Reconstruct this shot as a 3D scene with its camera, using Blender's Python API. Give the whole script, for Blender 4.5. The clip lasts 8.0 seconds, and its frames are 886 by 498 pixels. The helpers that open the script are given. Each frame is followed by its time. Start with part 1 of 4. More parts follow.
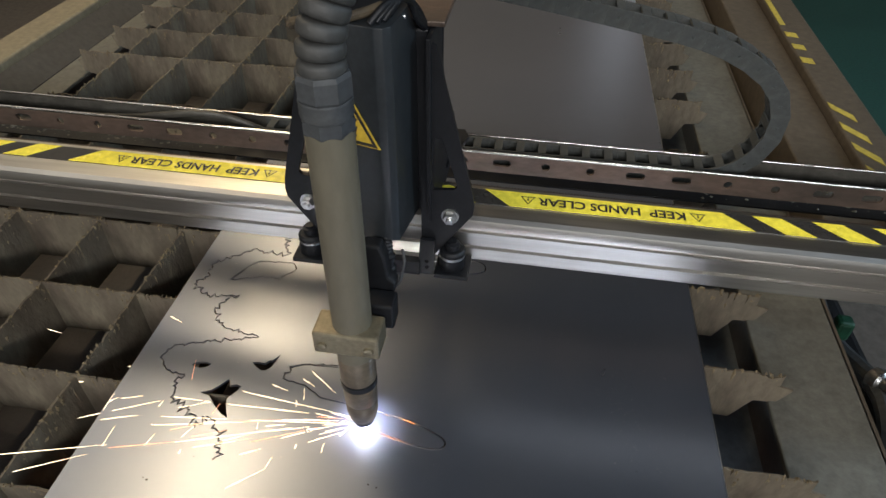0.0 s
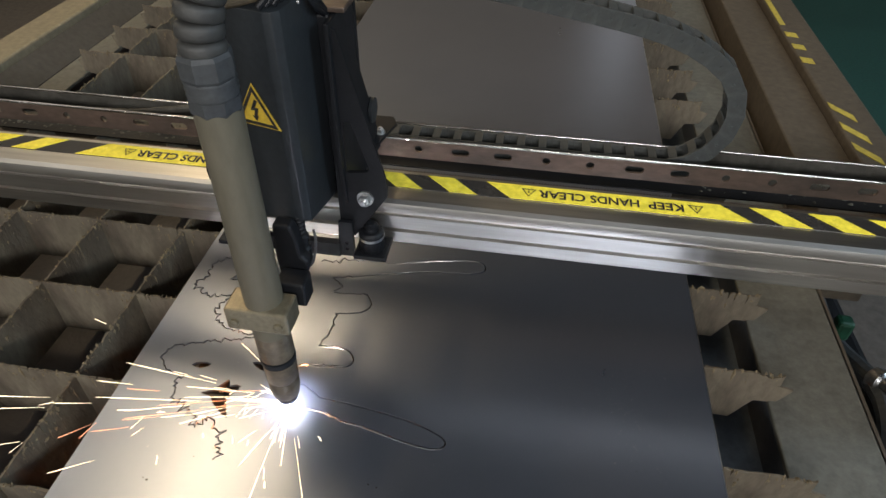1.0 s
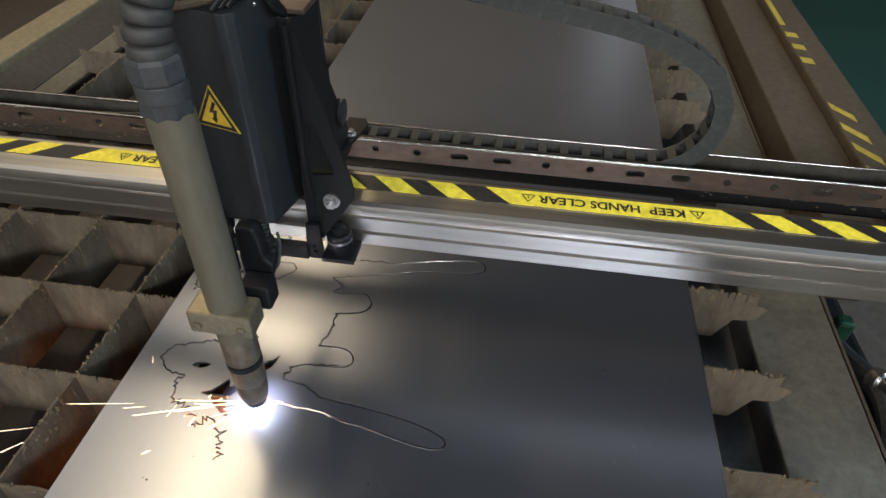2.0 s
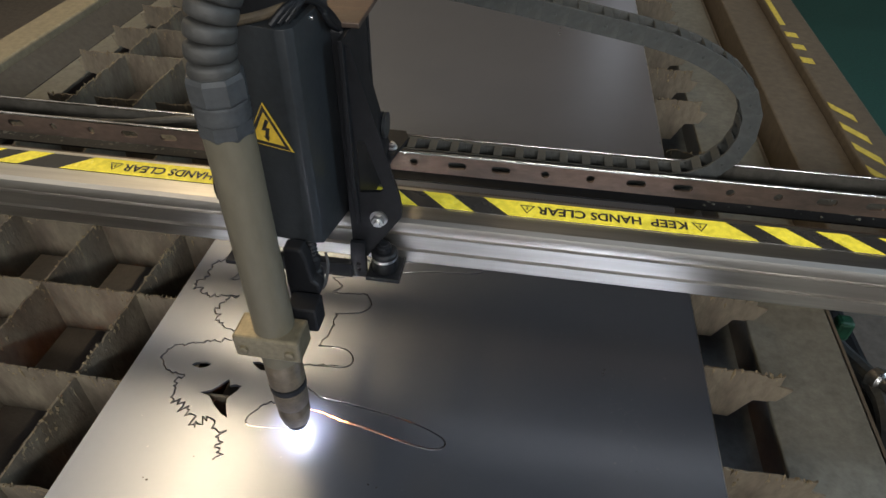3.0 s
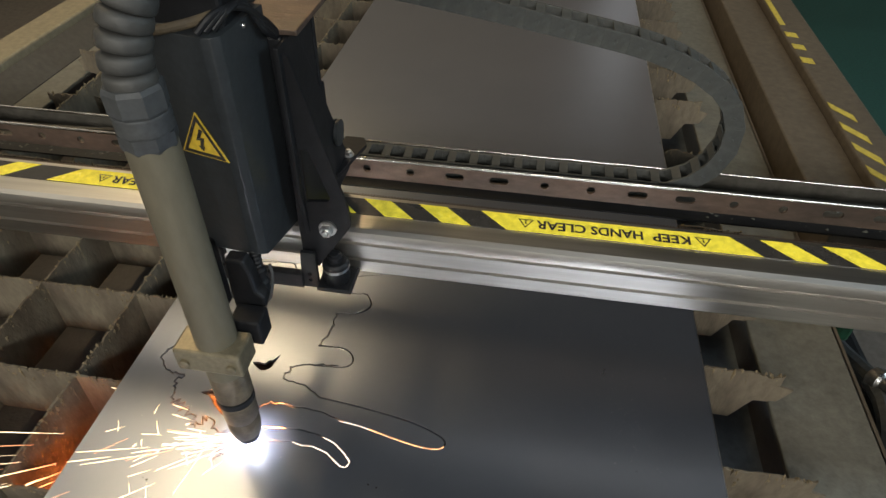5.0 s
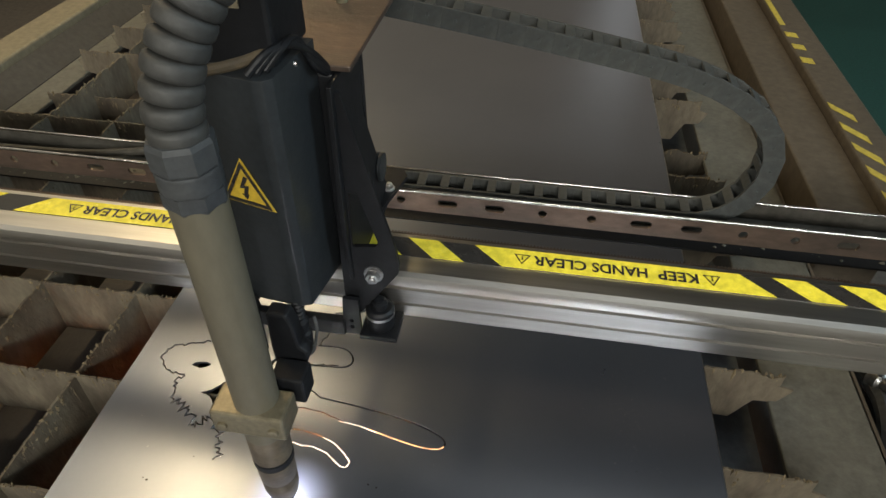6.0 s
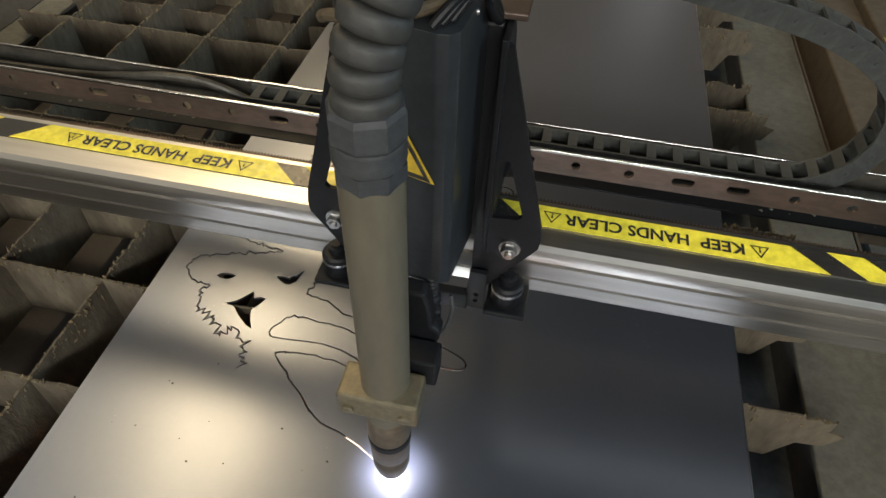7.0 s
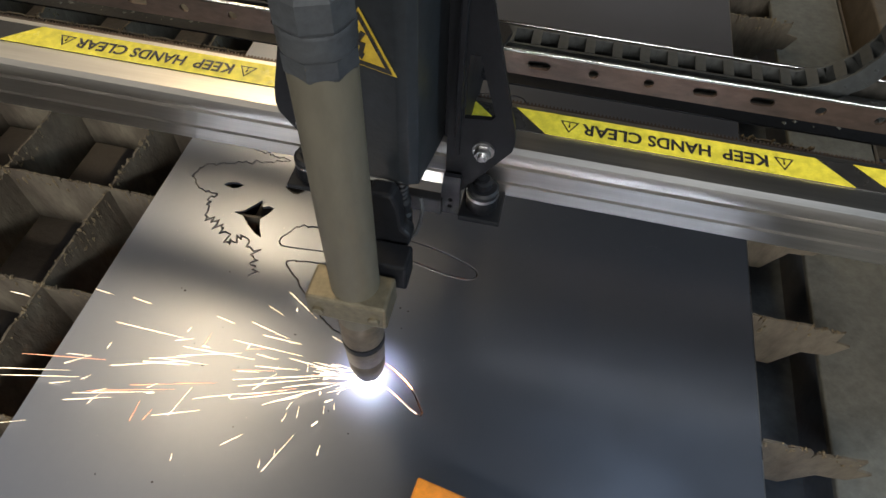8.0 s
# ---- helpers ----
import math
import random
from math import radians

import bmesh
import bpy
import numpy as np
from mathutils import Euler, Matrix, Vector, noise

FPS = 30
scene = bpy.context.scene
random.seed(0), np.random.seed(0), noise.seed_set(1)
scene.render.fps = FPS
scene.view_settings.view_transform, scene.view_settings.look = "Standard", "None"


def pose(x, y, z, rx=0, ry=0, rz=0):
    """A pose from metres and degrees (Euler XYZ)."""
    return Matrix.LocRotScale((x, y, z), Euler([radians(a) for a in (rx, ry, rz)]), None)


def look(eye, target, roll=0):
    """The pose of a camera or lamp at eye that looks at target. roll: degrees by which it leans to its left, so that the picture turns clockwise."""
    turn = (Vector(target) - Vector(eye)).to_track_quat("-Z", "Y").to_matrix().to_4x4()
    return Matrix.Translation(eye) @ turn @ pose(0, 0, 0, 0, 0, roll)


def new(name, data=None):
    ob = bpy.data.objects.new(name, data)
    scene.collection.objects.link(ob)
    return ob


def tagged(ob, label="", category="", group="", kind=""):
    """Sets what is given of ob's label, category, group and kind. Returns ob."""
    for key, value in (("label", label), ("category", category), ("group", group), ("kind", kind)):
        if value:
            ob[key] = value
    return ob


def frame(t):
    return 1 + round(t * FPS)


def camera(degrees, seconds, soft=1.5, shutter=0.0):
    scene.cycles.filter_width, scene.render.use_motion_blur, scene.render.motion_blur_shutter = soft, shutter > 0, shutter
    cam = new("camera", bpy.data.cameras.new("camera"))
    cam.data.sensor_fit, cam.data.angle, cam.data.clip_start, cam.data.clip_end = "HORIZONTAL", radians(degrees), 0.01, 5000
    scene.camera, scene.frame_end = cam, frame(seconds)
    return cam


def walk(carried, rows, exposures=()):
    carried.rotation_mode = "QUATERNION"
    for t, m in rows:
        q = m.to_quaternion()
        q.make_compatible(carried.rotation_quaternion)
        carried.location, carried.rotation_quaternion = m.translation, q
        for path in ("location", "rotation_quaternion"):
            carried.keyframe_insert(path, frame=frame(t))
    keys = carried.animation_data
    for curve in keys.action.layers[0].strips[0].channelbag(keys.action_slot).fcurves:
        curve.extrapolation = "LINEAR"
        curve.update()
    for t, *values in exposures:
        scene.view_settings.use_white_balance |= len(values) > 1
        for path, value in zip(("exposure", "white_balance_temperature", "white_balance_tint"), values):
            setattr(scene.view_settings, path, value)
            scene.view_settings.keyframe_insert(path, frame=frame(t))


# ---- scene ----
# camera: stands still over the cutting table, then tips down
def view(x, y, z, down, yaw, roll):
    return pose(x, y, z, 90 - down, 0, yaw) @ pose(0, 0, 0, 0, 0, roll)


cam = camera(69.31, 8.0)
walk(cam, [
    (0.0, view(0, 0, 1.36, 41.05, 8.49, 0.84)),
    (6.2, view(0, 0, 1.36, 41.05, 8.49, 0.84)),
    (6.5, view(-0.0057, 0.0022, 1.358, 41.47, 9.20, 2.08)),
    (7.0, view(-0.0111, 0.0012, 1.3445, 47.28, 10.43, 2.30)),
    (7.5, view(-0.007, 0.009, 1.3385, 52.20, 11.87, 1.16)),
    (8.0, view(-0.019, -0.0052, 1.3298, 54.23, 10.20, 2.77)),
], exposures=[(0.0, 0.0, 6500, 10), (2.2, 0.0, 6500, 10), (4.0, 0.0, 6850, 10), (5.8, 0.04, 7000, 6), (6.4, 0.04, 7000, 6), (7.2, -0.10, 6850, 8), (8.0, -0.14, 6550, 10)])

ZT = 0.80   # top of the steel sheet
# torch tip over the sheet: seconds, x, y
TORCH = [
    (0.0, -0.1291, 0.3521), (0.2, -0.1509, 0.3547), (0.5, -0.1787, 0.361), (1.0, -0.212, 0.3652), (1.2, -0.2206, 0.3645), (1.5, -0.2335, 0.364), (2.0, -0.242, 0.3561),
    (2.2, -0.2497, 0.3469), (2.5, -0.245, 0.337), (2.9, -0.205, 0.338), (3.3, -0.1552, 0.3298), (3.5, -0.1385, 0.317), (3.7, -0.142, 0.3085),
    (4.0, -0.167, 0.3227), (4.5, -0.2051, 0.3236), (4.7, -0.2233, 0.3223), (5.0, -0.234, 0.316), (5.4, -0.212, 0.295),
    (5.8, -0.186, 0.272), (6.0, -0.1796, 0.2652), (6.2, -0.1633, 0.2541), (6.5, -0.1379, 0.2481), (6.7, -0.1178, 0.2425),
    (7.0, -0.0883, 0.2231), (7.2, -0.0713, 0.2087), (7.5, -0.066, 0.1947), (7.6, -0.073, 0.197), (7.8, -0.0984, 0.2110), (8.0, -0.1189, 0.2168)]


def torch_at(t):
    ts = [r[0] for r in TORCH]
    return float(np.interp(t, ts, [r[1] for r in TORCH])), float(np.interp(t, ts, [r[2] for r in TORCH]))


# ---- light ----
world = bpy.data.worlds.new("world")
scene.world = world
world.use_nodes = True
world.node_tree.nodes["Background"].inputs[0].default_value = (0.30, 0.32, 0.36, 1)
world.node_tree.nodes["Background"].inputs[1].default_value = 0.2


def area_lamp(x, y, z, size_x, size_y, watts, colour, target):
    data = bpy.data.lights.new("area_lamp", "AREA")
    data.shape, data.size, data.size_y, data.energy, data.color = "RECTANGLE", size_x, size_y, watts, colour
    ob = new("area_lamp", data)
    ob.matrix_world = look((x, y, z), target)
    return ob


# strip lamp known from its long reflection in the sheet
area_lamp(-1.33, 2.0, 3.10, 0.18, 2.4, 38, (1.0, 0.75, 0.43), (-1.33, 2.0, 0.0))
# soft fill panel added for the sheet's left side, no lamp seen there
area_lamp(-2.1, 1.4, 3.2, 2.4, 3.4, 19, (1.0, 0.94, 0.85), (-2.1, 1.4, 0.0))
# lamp known from the bright spot it leaves on the far sheet
area_lamp(0.86, 7.2, 3.1, 0.25, 0.8, 1.4, (0.95, 0.97, 1.0), (0.5, 3.0, 0.8))
# unseen fill lights added to brighten far sheet, slats, tube and right side
area_lamp(-0.3, 6.6, 3.3, 6.0, 4.6, 20, (1.0, 0.82, 0.60), (-0.3, 6.6, 0.0))
area_lamp(-1.6, -2.8, 2.7, 1.6, 0.5, 78, (1.0, 0.97, 0.92), (0.0, 0.5, 0.8))
area_lamp(1.5, -2.8, 2.7, 1.6, 0.5, 80, (0.95, 0.97, 1.0), (0.2, 0.5, 0.8))
area_lamp(0.4, -2.9, 2.7, 1.2, 0.5, 62, (1.0, 0.98, 0.95), (0.2, 0.5, 0.8))
area_lamp(0.6, -0.6, 3.2, 1.6, 1.2, 5, (0.95, 0.97, 1.0), (0.5, 0.3, 0.8))
area_lamp(3.4, 0.6, 3.0, 0.5, 2.2, 100, (0.62, 0.82, 1.0), (0.2, 0.7, 0.8))


# ---- materials ----
def material(name, colour, rough=0.5, metal=0.0, second=None, amount=0.5, scale=8.0, fine=90.0, bump=0.2, stretch=(1, 1, 1), per_object=0.0, wander=0.14, grain_depth=0.55):
    """A surface with stains at one scale and grain at a finer one."""
    m = bpy.data.materials.new(name)
    m.use_nodes = True
    nt = m.node_tree
    bsdf = nt.nodes["Principled BSDF"]
    second = second or tuple(c * 0.55 for c in colour)
    coord = nt.nodes.new("ShaderNodeTexCoord")
    mapping = nt.nodes.new("ShaderNodeMapping")
    mapping.inputs["Scale"].default_value = stretch
    nt.links.new(coord.outputs["Object"], mapping.inputs[0])
    n1, n2 = nt.nodes.new("ShaderNodeTexNoise"), nt.nodes.new("ShaderNodeTexNoise")
    for n, s, d in ((n1, scale, 6.0), (n2, fine, 3.0)):
        n.inputs["Scale"].default_value, n.inputs["Detail"].default_value = s, d
        n.inputs["Roughness"].default_value = 0.62
        nt.links.new(mapping.outputs[0], n.inputs["Vector"])
    ramp = nt.nodes.new("ShaderNodeValToRGB")
    ramp.color_ramp.elements[0].position, ramp.color_ramp.elements[1].position = 0.5 - 0.22, 0.5 + 0.22
    ramp.color_ramp.elements[0].color, ramp.color_ramp.elements[1].color = (*second, 1), (*colour, 1)
    nt.links.new(n1.outputs["Fac"], ramp.inputs[0])
    flat = nt.nodes.new("ShaderNodeMix")
    flat.data_type = "RGBA"
    flat.inputs[0].default_value = amount
    flat.inputs[6].default_value = (*colour, 1)
    nt.links.new(ramp.outputs[0], flat.inputs[7])
    grain = nt.nodes.new("ShaderNodeMix")
    grain.data_type, grain.blend_type = "RGBA", "MULTIPLY"
    grain.inputs[0].default_value = grain_depth
    tone = nt.nodes.new("ShaderNodeMapRange")
    tone.inputs[1].default_value, tone.inputs[2].default_value, tone.inputs[3].default_value, tone.inputs[4].default_value = 0.3, 0.7, 0.55, 1.25
    nt.links.new(n2.outputs["Fac"], tone.inputs[0])
    nt.links.new(flat.outputs[2], grain.inputs[6])
    nt.links.new(tone.outputs[0], grain.inputs[7])
    out = grain.outputs[2]
    if per_object:
        info = nt.nodes.new("ShaderNodeObjectInfo")
        shade = nt.nodes.new("ShaderNodeMapRange")
        shade.inputs[3].default_value, shade.inputs[4].default_value = 1 - per_object, 1 + per_object
        nt.links.new(info.outputs["Random"], shade.inputs[0])
        mul = nt.nodes.new("ShaderNodeMix")
        mul.data_type, mul.blend_type = "RGBA", "MULTIPLY"
        mul.inputs[0].default_value = 1.0
        nt.links.new(out, mul.inputs[6])
        nt.links.new(shade.outputs[0], mul.inputs[7])
        out = mul.outputs[2]
    nt.links.new(out, bsdf.inputs["Base Color"])
    rr = nt.nodes.new("ShaderNodeMapRange")
    rr.inputs[3].default_value, rr.inputs[4].default_value = max(0.03, rough - wander), min(1.0, rough + wander)
    nt.links.new(n1.outputs["Fac"], rr.inputs[0])
    nt.links.new(rr.outputs[0], bsdf.inputs["Roughness"])
    bsdf.inputs["Metallic"].default_value = metal
    if bump:
        b = nt.nodes.new("ShaderNodeBump")
        b.inputs["Strength"].default_value, b.inputs["Distance"].default_value = bump, 0.002
        nt.links.new(n2.outputs["Fac"], b.inputs["Height"])
        nt.links.new(b.outputs[0], bsdf.inputs["Normal"])
    return m


def glowing(name, colour, strength, cover=1.0):
    """Hot gas, hot metal or painted glare; cover below 1 lets the view through."""
    m = bpy.data.materials.new(name)
    m.use_nodes = True
    nt = m.node_tree
    nt.nodes.remove(nt.nodes["Principled BSDF"])
    e = nt.nodes.new("ShaderNodeEmission")
    e.inputs[0].default_value, e.inputs[1].default_value = (*colour, 1), strength
    out = nt.nodes["Material Output"]
    if cover < 1:
        tr, mix = nt.nodes.new("ShaderNodeBsdfTransparent"), nt.nodes.new("ShaderNodeMixShader")
        mix.inputs[0].default_value = cover
        nt.links.new(tr.outputs[0], mix.inputs[1])
        nt.links.new(e.outputs[0], mix.inputs[2])
        nt.links.new(mix.outputs[0], out.inputs[0])
    else:
        nt.links.new(e.outputs[0], out.inputs[0])
    return m


STEEL = material("sheet_steel", (0.236, 0.257, 0.312), 0.29, 0.91, (0.200, 0.222, 0.272), 0.7, 4.0, 120.0, 0.0, wander=0.03, grain_depth=0.03)


def rolled(m):
    """Rolling streaks, wipe marks and faint scratches in the gloss of the sheet."""
    nt = m.node_tree
    bsdf = nt.nodes["Principled BSDF"]
    old = bsdf.inputs["Roughness"].links[0].from_socket
    coord, total = nt.nodes.new("ShaderNodeTexCoord"), old
    for stretch, scale, depth in (((9, 0.6, 1), 3.0, 0.006), ((1, 1, 1), 7.0, 0.009)):
        mp, n, r, add = nt.nodes.new("ShaderNodeMapping"), nt.nodes.new("ShaderNodeTexNoise"), nt.nodes.new("ShaderNodeMapRange"), nt.nodes.new("ShaderNodeMath")
        mp.inputs["Scale"].default_value = stretch
        mp.inputs["Rotation"].default_value = (0, 0, 0.06 * scale)
        n.inputs["Scale"].default_value, n.inputs["Detail"].default_value = scale, 4.0
        r.inputs[1].default_value, r.inputs[2].default_value, r.inputs[3].default_value, r.inputs[4].default_value = 0.3, 0.7, -depth, depth
        nt.links.new(coord.outputs["Object"], mp.inputs[0])
        nt.links.new(mp.outputs[0], n.inputs["Vector"])
        nt.links.new(n.outputs["Fac"], r.inputs[0])
        nt.links.new(total, add.inputs[0])
        nt.links.new(r.outputs[0], add.inputs[1])
        total = add.outputs[0]
    nt.links.new(total, bsdf.inputs["Roughness"])


rolled(STEEL)
RUST = material("slat_rust", (0.150, 0.128, 0.090), 0.85, 0.1, (0.050, 0.034, 0.025), 0.95, 18.0, 110.0, 0.9, (1, 1, 0.4), per_object=0.2)
DROSS = material("dross_crust", (0.20, 0.155, 0.085), 0.9, 0.0, (0.075, 0.055, 0.036), 0.95, 60.0, 260.0, 0.9)
LEDGE = material("dusty_ledge", (0.118, 0.116, 0.098), 0.7, 0.1, (0.080, 0.076, 0.064), 0.9, 9.0, 90.0, 0.4)
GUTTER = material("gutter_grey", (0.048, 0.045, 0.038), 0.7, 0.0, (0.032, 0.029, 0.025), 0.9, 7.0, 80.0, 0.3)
# blue-black that paints the shade inside the gaps
GAP_SHADE = material("gap_shade_blue", (0.035, 0.043, 0.058), 0.6, 0.0, (0.050, 0.058, 0.072), 0.7, 9.0, 90.0, 0.2)
# the pan again, lightened to blue-grey in place of bluish light
PAN_LIT = material("pan_lit_blue", (0.10, 0.125, 0.155), 0.5, 0.2, (0.07, 0.085, 0.105), 0.8, 12.0, 90.0, 0.3)
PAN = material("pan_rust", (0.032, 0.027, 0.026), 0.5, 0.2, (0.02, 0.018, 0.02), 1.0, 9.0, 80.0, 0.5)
FRAME = material("frame_brown", (0.110, 0.090, 0.066), 0.6, 0.2, (0.075, 0.062, 0.048), 0.9, 5.0, 60.0, 0.25)
BEIGE = material("beige_paint", (0.20, 0.172, 0.112), 0.6, 0.0, (0.15, 0.128, 0.085), 0.7, 7.0, 70.0, 0.15)
TUBE = material("stainless_tube", (0.66, 0.65, 0.62), 0.32, 1.0, (0.50, 0.47, 0.43), 0.6, 10.0, 40.0, 0.03, (0.15, 3, 3), wander=0.06, grain_depth=0.3)
ANGLE = material("slotted_iron", (0.145, 0.098, 0.074), 0.45, 0.5, (0.052, 0.044, 0.038), 0.95, 13.0, 90.0, 0.3, (0.6, 1.5, 1.5))
EDGE = material("worn_edge", (0.72, 0.71, 0.68), 0.22, 1.0, (0.22, 0.20, 0.17), 0.85, 9.0, 120.0, 0.1, (1, 3, 3))
TRAY = material("tray_galvanised", (0.105, 0.10, 0.086), 0.5, 0.5, (0.05, 0.046, 0.04), 0.95, 26.0, 120.0, 0.4)
CHAIN = material("chain_plastic", (0.036, 0.041, 0.042), 0.6, 0.0, (0.080, 0.078, 0.070), 0.6, 20.0, 120.0, 0.15)
BLACK = material("black_powder_coat", (0.005, 0.0055, 0.007), 0.5, 0.0, (0.011, 0.012, 0.014), 0.6, 18.0, 220.0, 0.12)
COVER = material("cover_plastic", (0.015, 0.018, 0.021), 0.35, 0.0, (0.028, 0.032, 0.035), 0.6, 14.0, 200.0, 0.1)
RUBBER = material("hose_rubber", (0.030, 0.034, 0.040), 0.6, 0.0, (0.06, 0.062, 0.06), 0.8, 25.0, 160.0, 0.2)
HOSE = material("hose_dusty", (0.020, 0.022, 0.023), 0.62, 0.0, (0.045, 0.043, 0.038), 0.8, 25.0, 160.0, 0.25)
TORCH_TUBE = material("torch_tube", (0.125, 0.112, 0.080), 0.5, 0.1, (0.085, 0.077, 0.057), 0.9, 9.0, 140.0, 0.05, (1, 1, 0.35), grain_depth=0.25)
SHIELD = material("torch_shield", (0.155, 0.125, 0.088), 0.4, 0.4, (0.06, 0.048, 0.036), 0.9, 30.0, 160.0, 0.2)
BRASS = material("clamp_metal", (0.235, 0.205, 0.140), 0.42, 0.6, (0.15, 0.13, 0.09), 0.7, 30.0, 160.0, 0.15)
CHROME = material("bolt_steel", (0.55, 0.55, 0.55), 0.3, 1.0, (0.35, 0.34, 0.33), 0.6, 60.0, 200.0, 0.05)
YELLOW = material("tape_yellow", (0.84, 0.73, 0.07), 0.26, 0.0, (0.72, 0.60, 0.07), 0.3, 20.0, 120.0, 0.05)
AMBER = material("label_amber", (0.62, 0.43, 0.04), 0.5, 0.0, (0.45, 0.30, 0.04), 0.7, 60.0, 160.0, 0.05)
DUSTY = material("dusty_yellow", (0.50, 0.40, 0.06), 0.6, 0.0, (0.34, 0.27, 0.06), 0.8, 25.0, 120.0, 0.05)
INK = material("tape_black", (0.02, 0.02, 0.02), 0.28, 0.0, (0.045, 0.042, 0.04), 0.7, 30.0, 150.0, 0.05)
LEATHER = material("brown_strap", (0.10, 0.075, 0.042), 0.8, 0.0, (0.045, 0.034, 0.022), 0.9, 60.0, 150.0, 0.4)
CONCRETE = material("floor_concrete", (0.10, 0.088, 0.075), 0.8, 0.0, (0.06, 0.052, 0.045), 0.9, 1.5, 40.0, 0.2)
TEAL = material("teal_mat", (0.012, 0.07, 0.06), 0.75, 0.0, (0.008, 0.05, 0.045), 0.8, 3.0, 80.0, 0.2)
WALL = material("wall_paint", (0.20, 0.19, 0.18), 0.9, 0.0, (0.15, 0.14, 0.13), 0.8, 1.2, 30.0, 0.1)
CEILING = material("ceiling_paint", (0.07, 0.075, 0.085), 0.9, 0.0, (0.05, 0.053, 0.06), 0.8, 1.2, 30.0, 0.1)
ORANGE = material("orange_plastic", (0.85, 0.30, 0.02), 0.5, 0.0, (0.75, 0.22, 0.02), 0.6, 15.0, 100.0, 0.05)
GREEN = material("green_plastic", (0.01, 0.07, 0.035), 0.5, 0.0, (0.01, 0.05, 0.03), 0.6, 20.0, 100.0, 0.05)
for soot_black in (BLACK, RUBBER, CHAIN):
    soot_black.node_tree.nodes["Principled BSDF"].inputs["Specular IOR Level"].default_value = 0.25
ARC = glowing("arc_core", (1.0, 0.95, 0.90), 900.0)
JET = glowing("jet_fire", (1.0, 0.24, 0.06), 420.0)
# halo of glare round the arc, painted as emission
GLARE = glowing("arc_glare", (0.52, 0.60, 1.0), 3.0, 0.99)


def thin_outwards(m, reach):
    """Makes the painted glare thinner the farther it is from the arc."""
    nt = m.node_tree
    mix = next(n for n in nt.nodes if n.type == "MIX_SHADER")
    coord, grad, power = nt.nodes.new("ShaderNodeTexCoord"), nt.nodes.new("ShaderNodeTexGradient"), nt.nodes.new("ShaderNodeMath")
    scale = nt.nodes.new("ShaderNodeVectorMath")
    scale.operation, scale.inputs[3].default_value = "SCALE", 1 / reach
    grad.gradient_type, power.operation, power.inputs[1].default_value = "SPHERICAL", "POWER", 2.6
    nt.links.new(coord.outputs["Object"], scale.inputs[0])
    nt.links.new(scale.outputs[0], grad.inputs[0])
    nt.links.new(grad.outputs[1], power.inputs[0])
    nt.links.new(power.outputs[0], mix.inputs[0])


thin_outwards(GLARE, 0.05)
HOT_WHITE = glowing("hot_dross_white", (1.0, 0.80, 0.66), 2.6)
HOT_ORANGE = glowing("hot_dross_orange", (1.0, 0.45, 0.2), 3.0)
SPARK_WHITE = glowing("spark_white", (1.0, 0.80, 0.55), 6.0)
SPARK_AMBER = glowing("spark_amber", (1.0, 0.42, 0.22), 3.5)


# ---- mesh helpers ----
def part(name, bm, mat, parent=None, label="", at=None):
    me = bpy.data.meshes.new(name)
    bm.normal_update()
    bm.to_mesh(me)
    bm.free()
    me.materials.append(mat)
    ob = new(name, me)
    if parent is not None:
        ob.parent = parent
    if at is not None:
        ob.matrix_basis = at
    if label:
        tagged(ob, label)
    return ob


def smooth(ob, degrees=40):
    for poly in ob.data.polygons:
        poly.use_smooth = True
    ob.data.set_sharp_from_angle(angle=radians(degrees))
    return ob


def thing(name, label, category, m=None, group="", kind=""):
    ob = new(name)
    ob.empty_display_size = 0.05
    if m is not None:
        ob.matrix_basis = m
    return tagged(ob, label, category, group, kind)


def box(x0, x1, y0, y1, z0, z1, bevel=0.0, bm=None):
    bm = bm or bmesh.new()
    made = bmesh.ops.create_cube(bm, size=1)["verts"]
    for v in made:
        v.co = Vector(((x0 + x1) / 2 + v.co.x * (x1 - x0), (y0 + y1) / 2 + v.co.y * (y1 - y0), (z0 + z1) / 2 + v.co.z * (z1 - z0)))
    if bevel:
        edges = list({e for v in made for e in v.link_edges})
        bmesh.ops.bevel(bm, geom=edges, offset=bevel, segments=2, affect="EDGES", profile=0.5)
    return bm


def lathe(profile, steps=32, m=None, bm=None, caps=True):
    """Turn (radius, height) pairs round z."""
    bm = bm or bmesh.new()
    rings = []
    for r, h in profile:
        ring = []
        for i in range(steps):
            a = 2 * math.pi * i / steps
            v = Vector((r * math.cos(a), r * math.sin(a), h))
            ring.append(bm.verts.new(m @ v if m else v))
        rings.append(ring)
    for a, b in zip(rings, rings[1:]):
        for i in range(steps):
            bm.faces.new((a[i], a[(i + 1) % steps], b[(i + 1) % steps], b[i]))
    if caps:
        bm.faces.new(rings[0][::-1])
        bm.faces.new(rings[-1])
    return bm


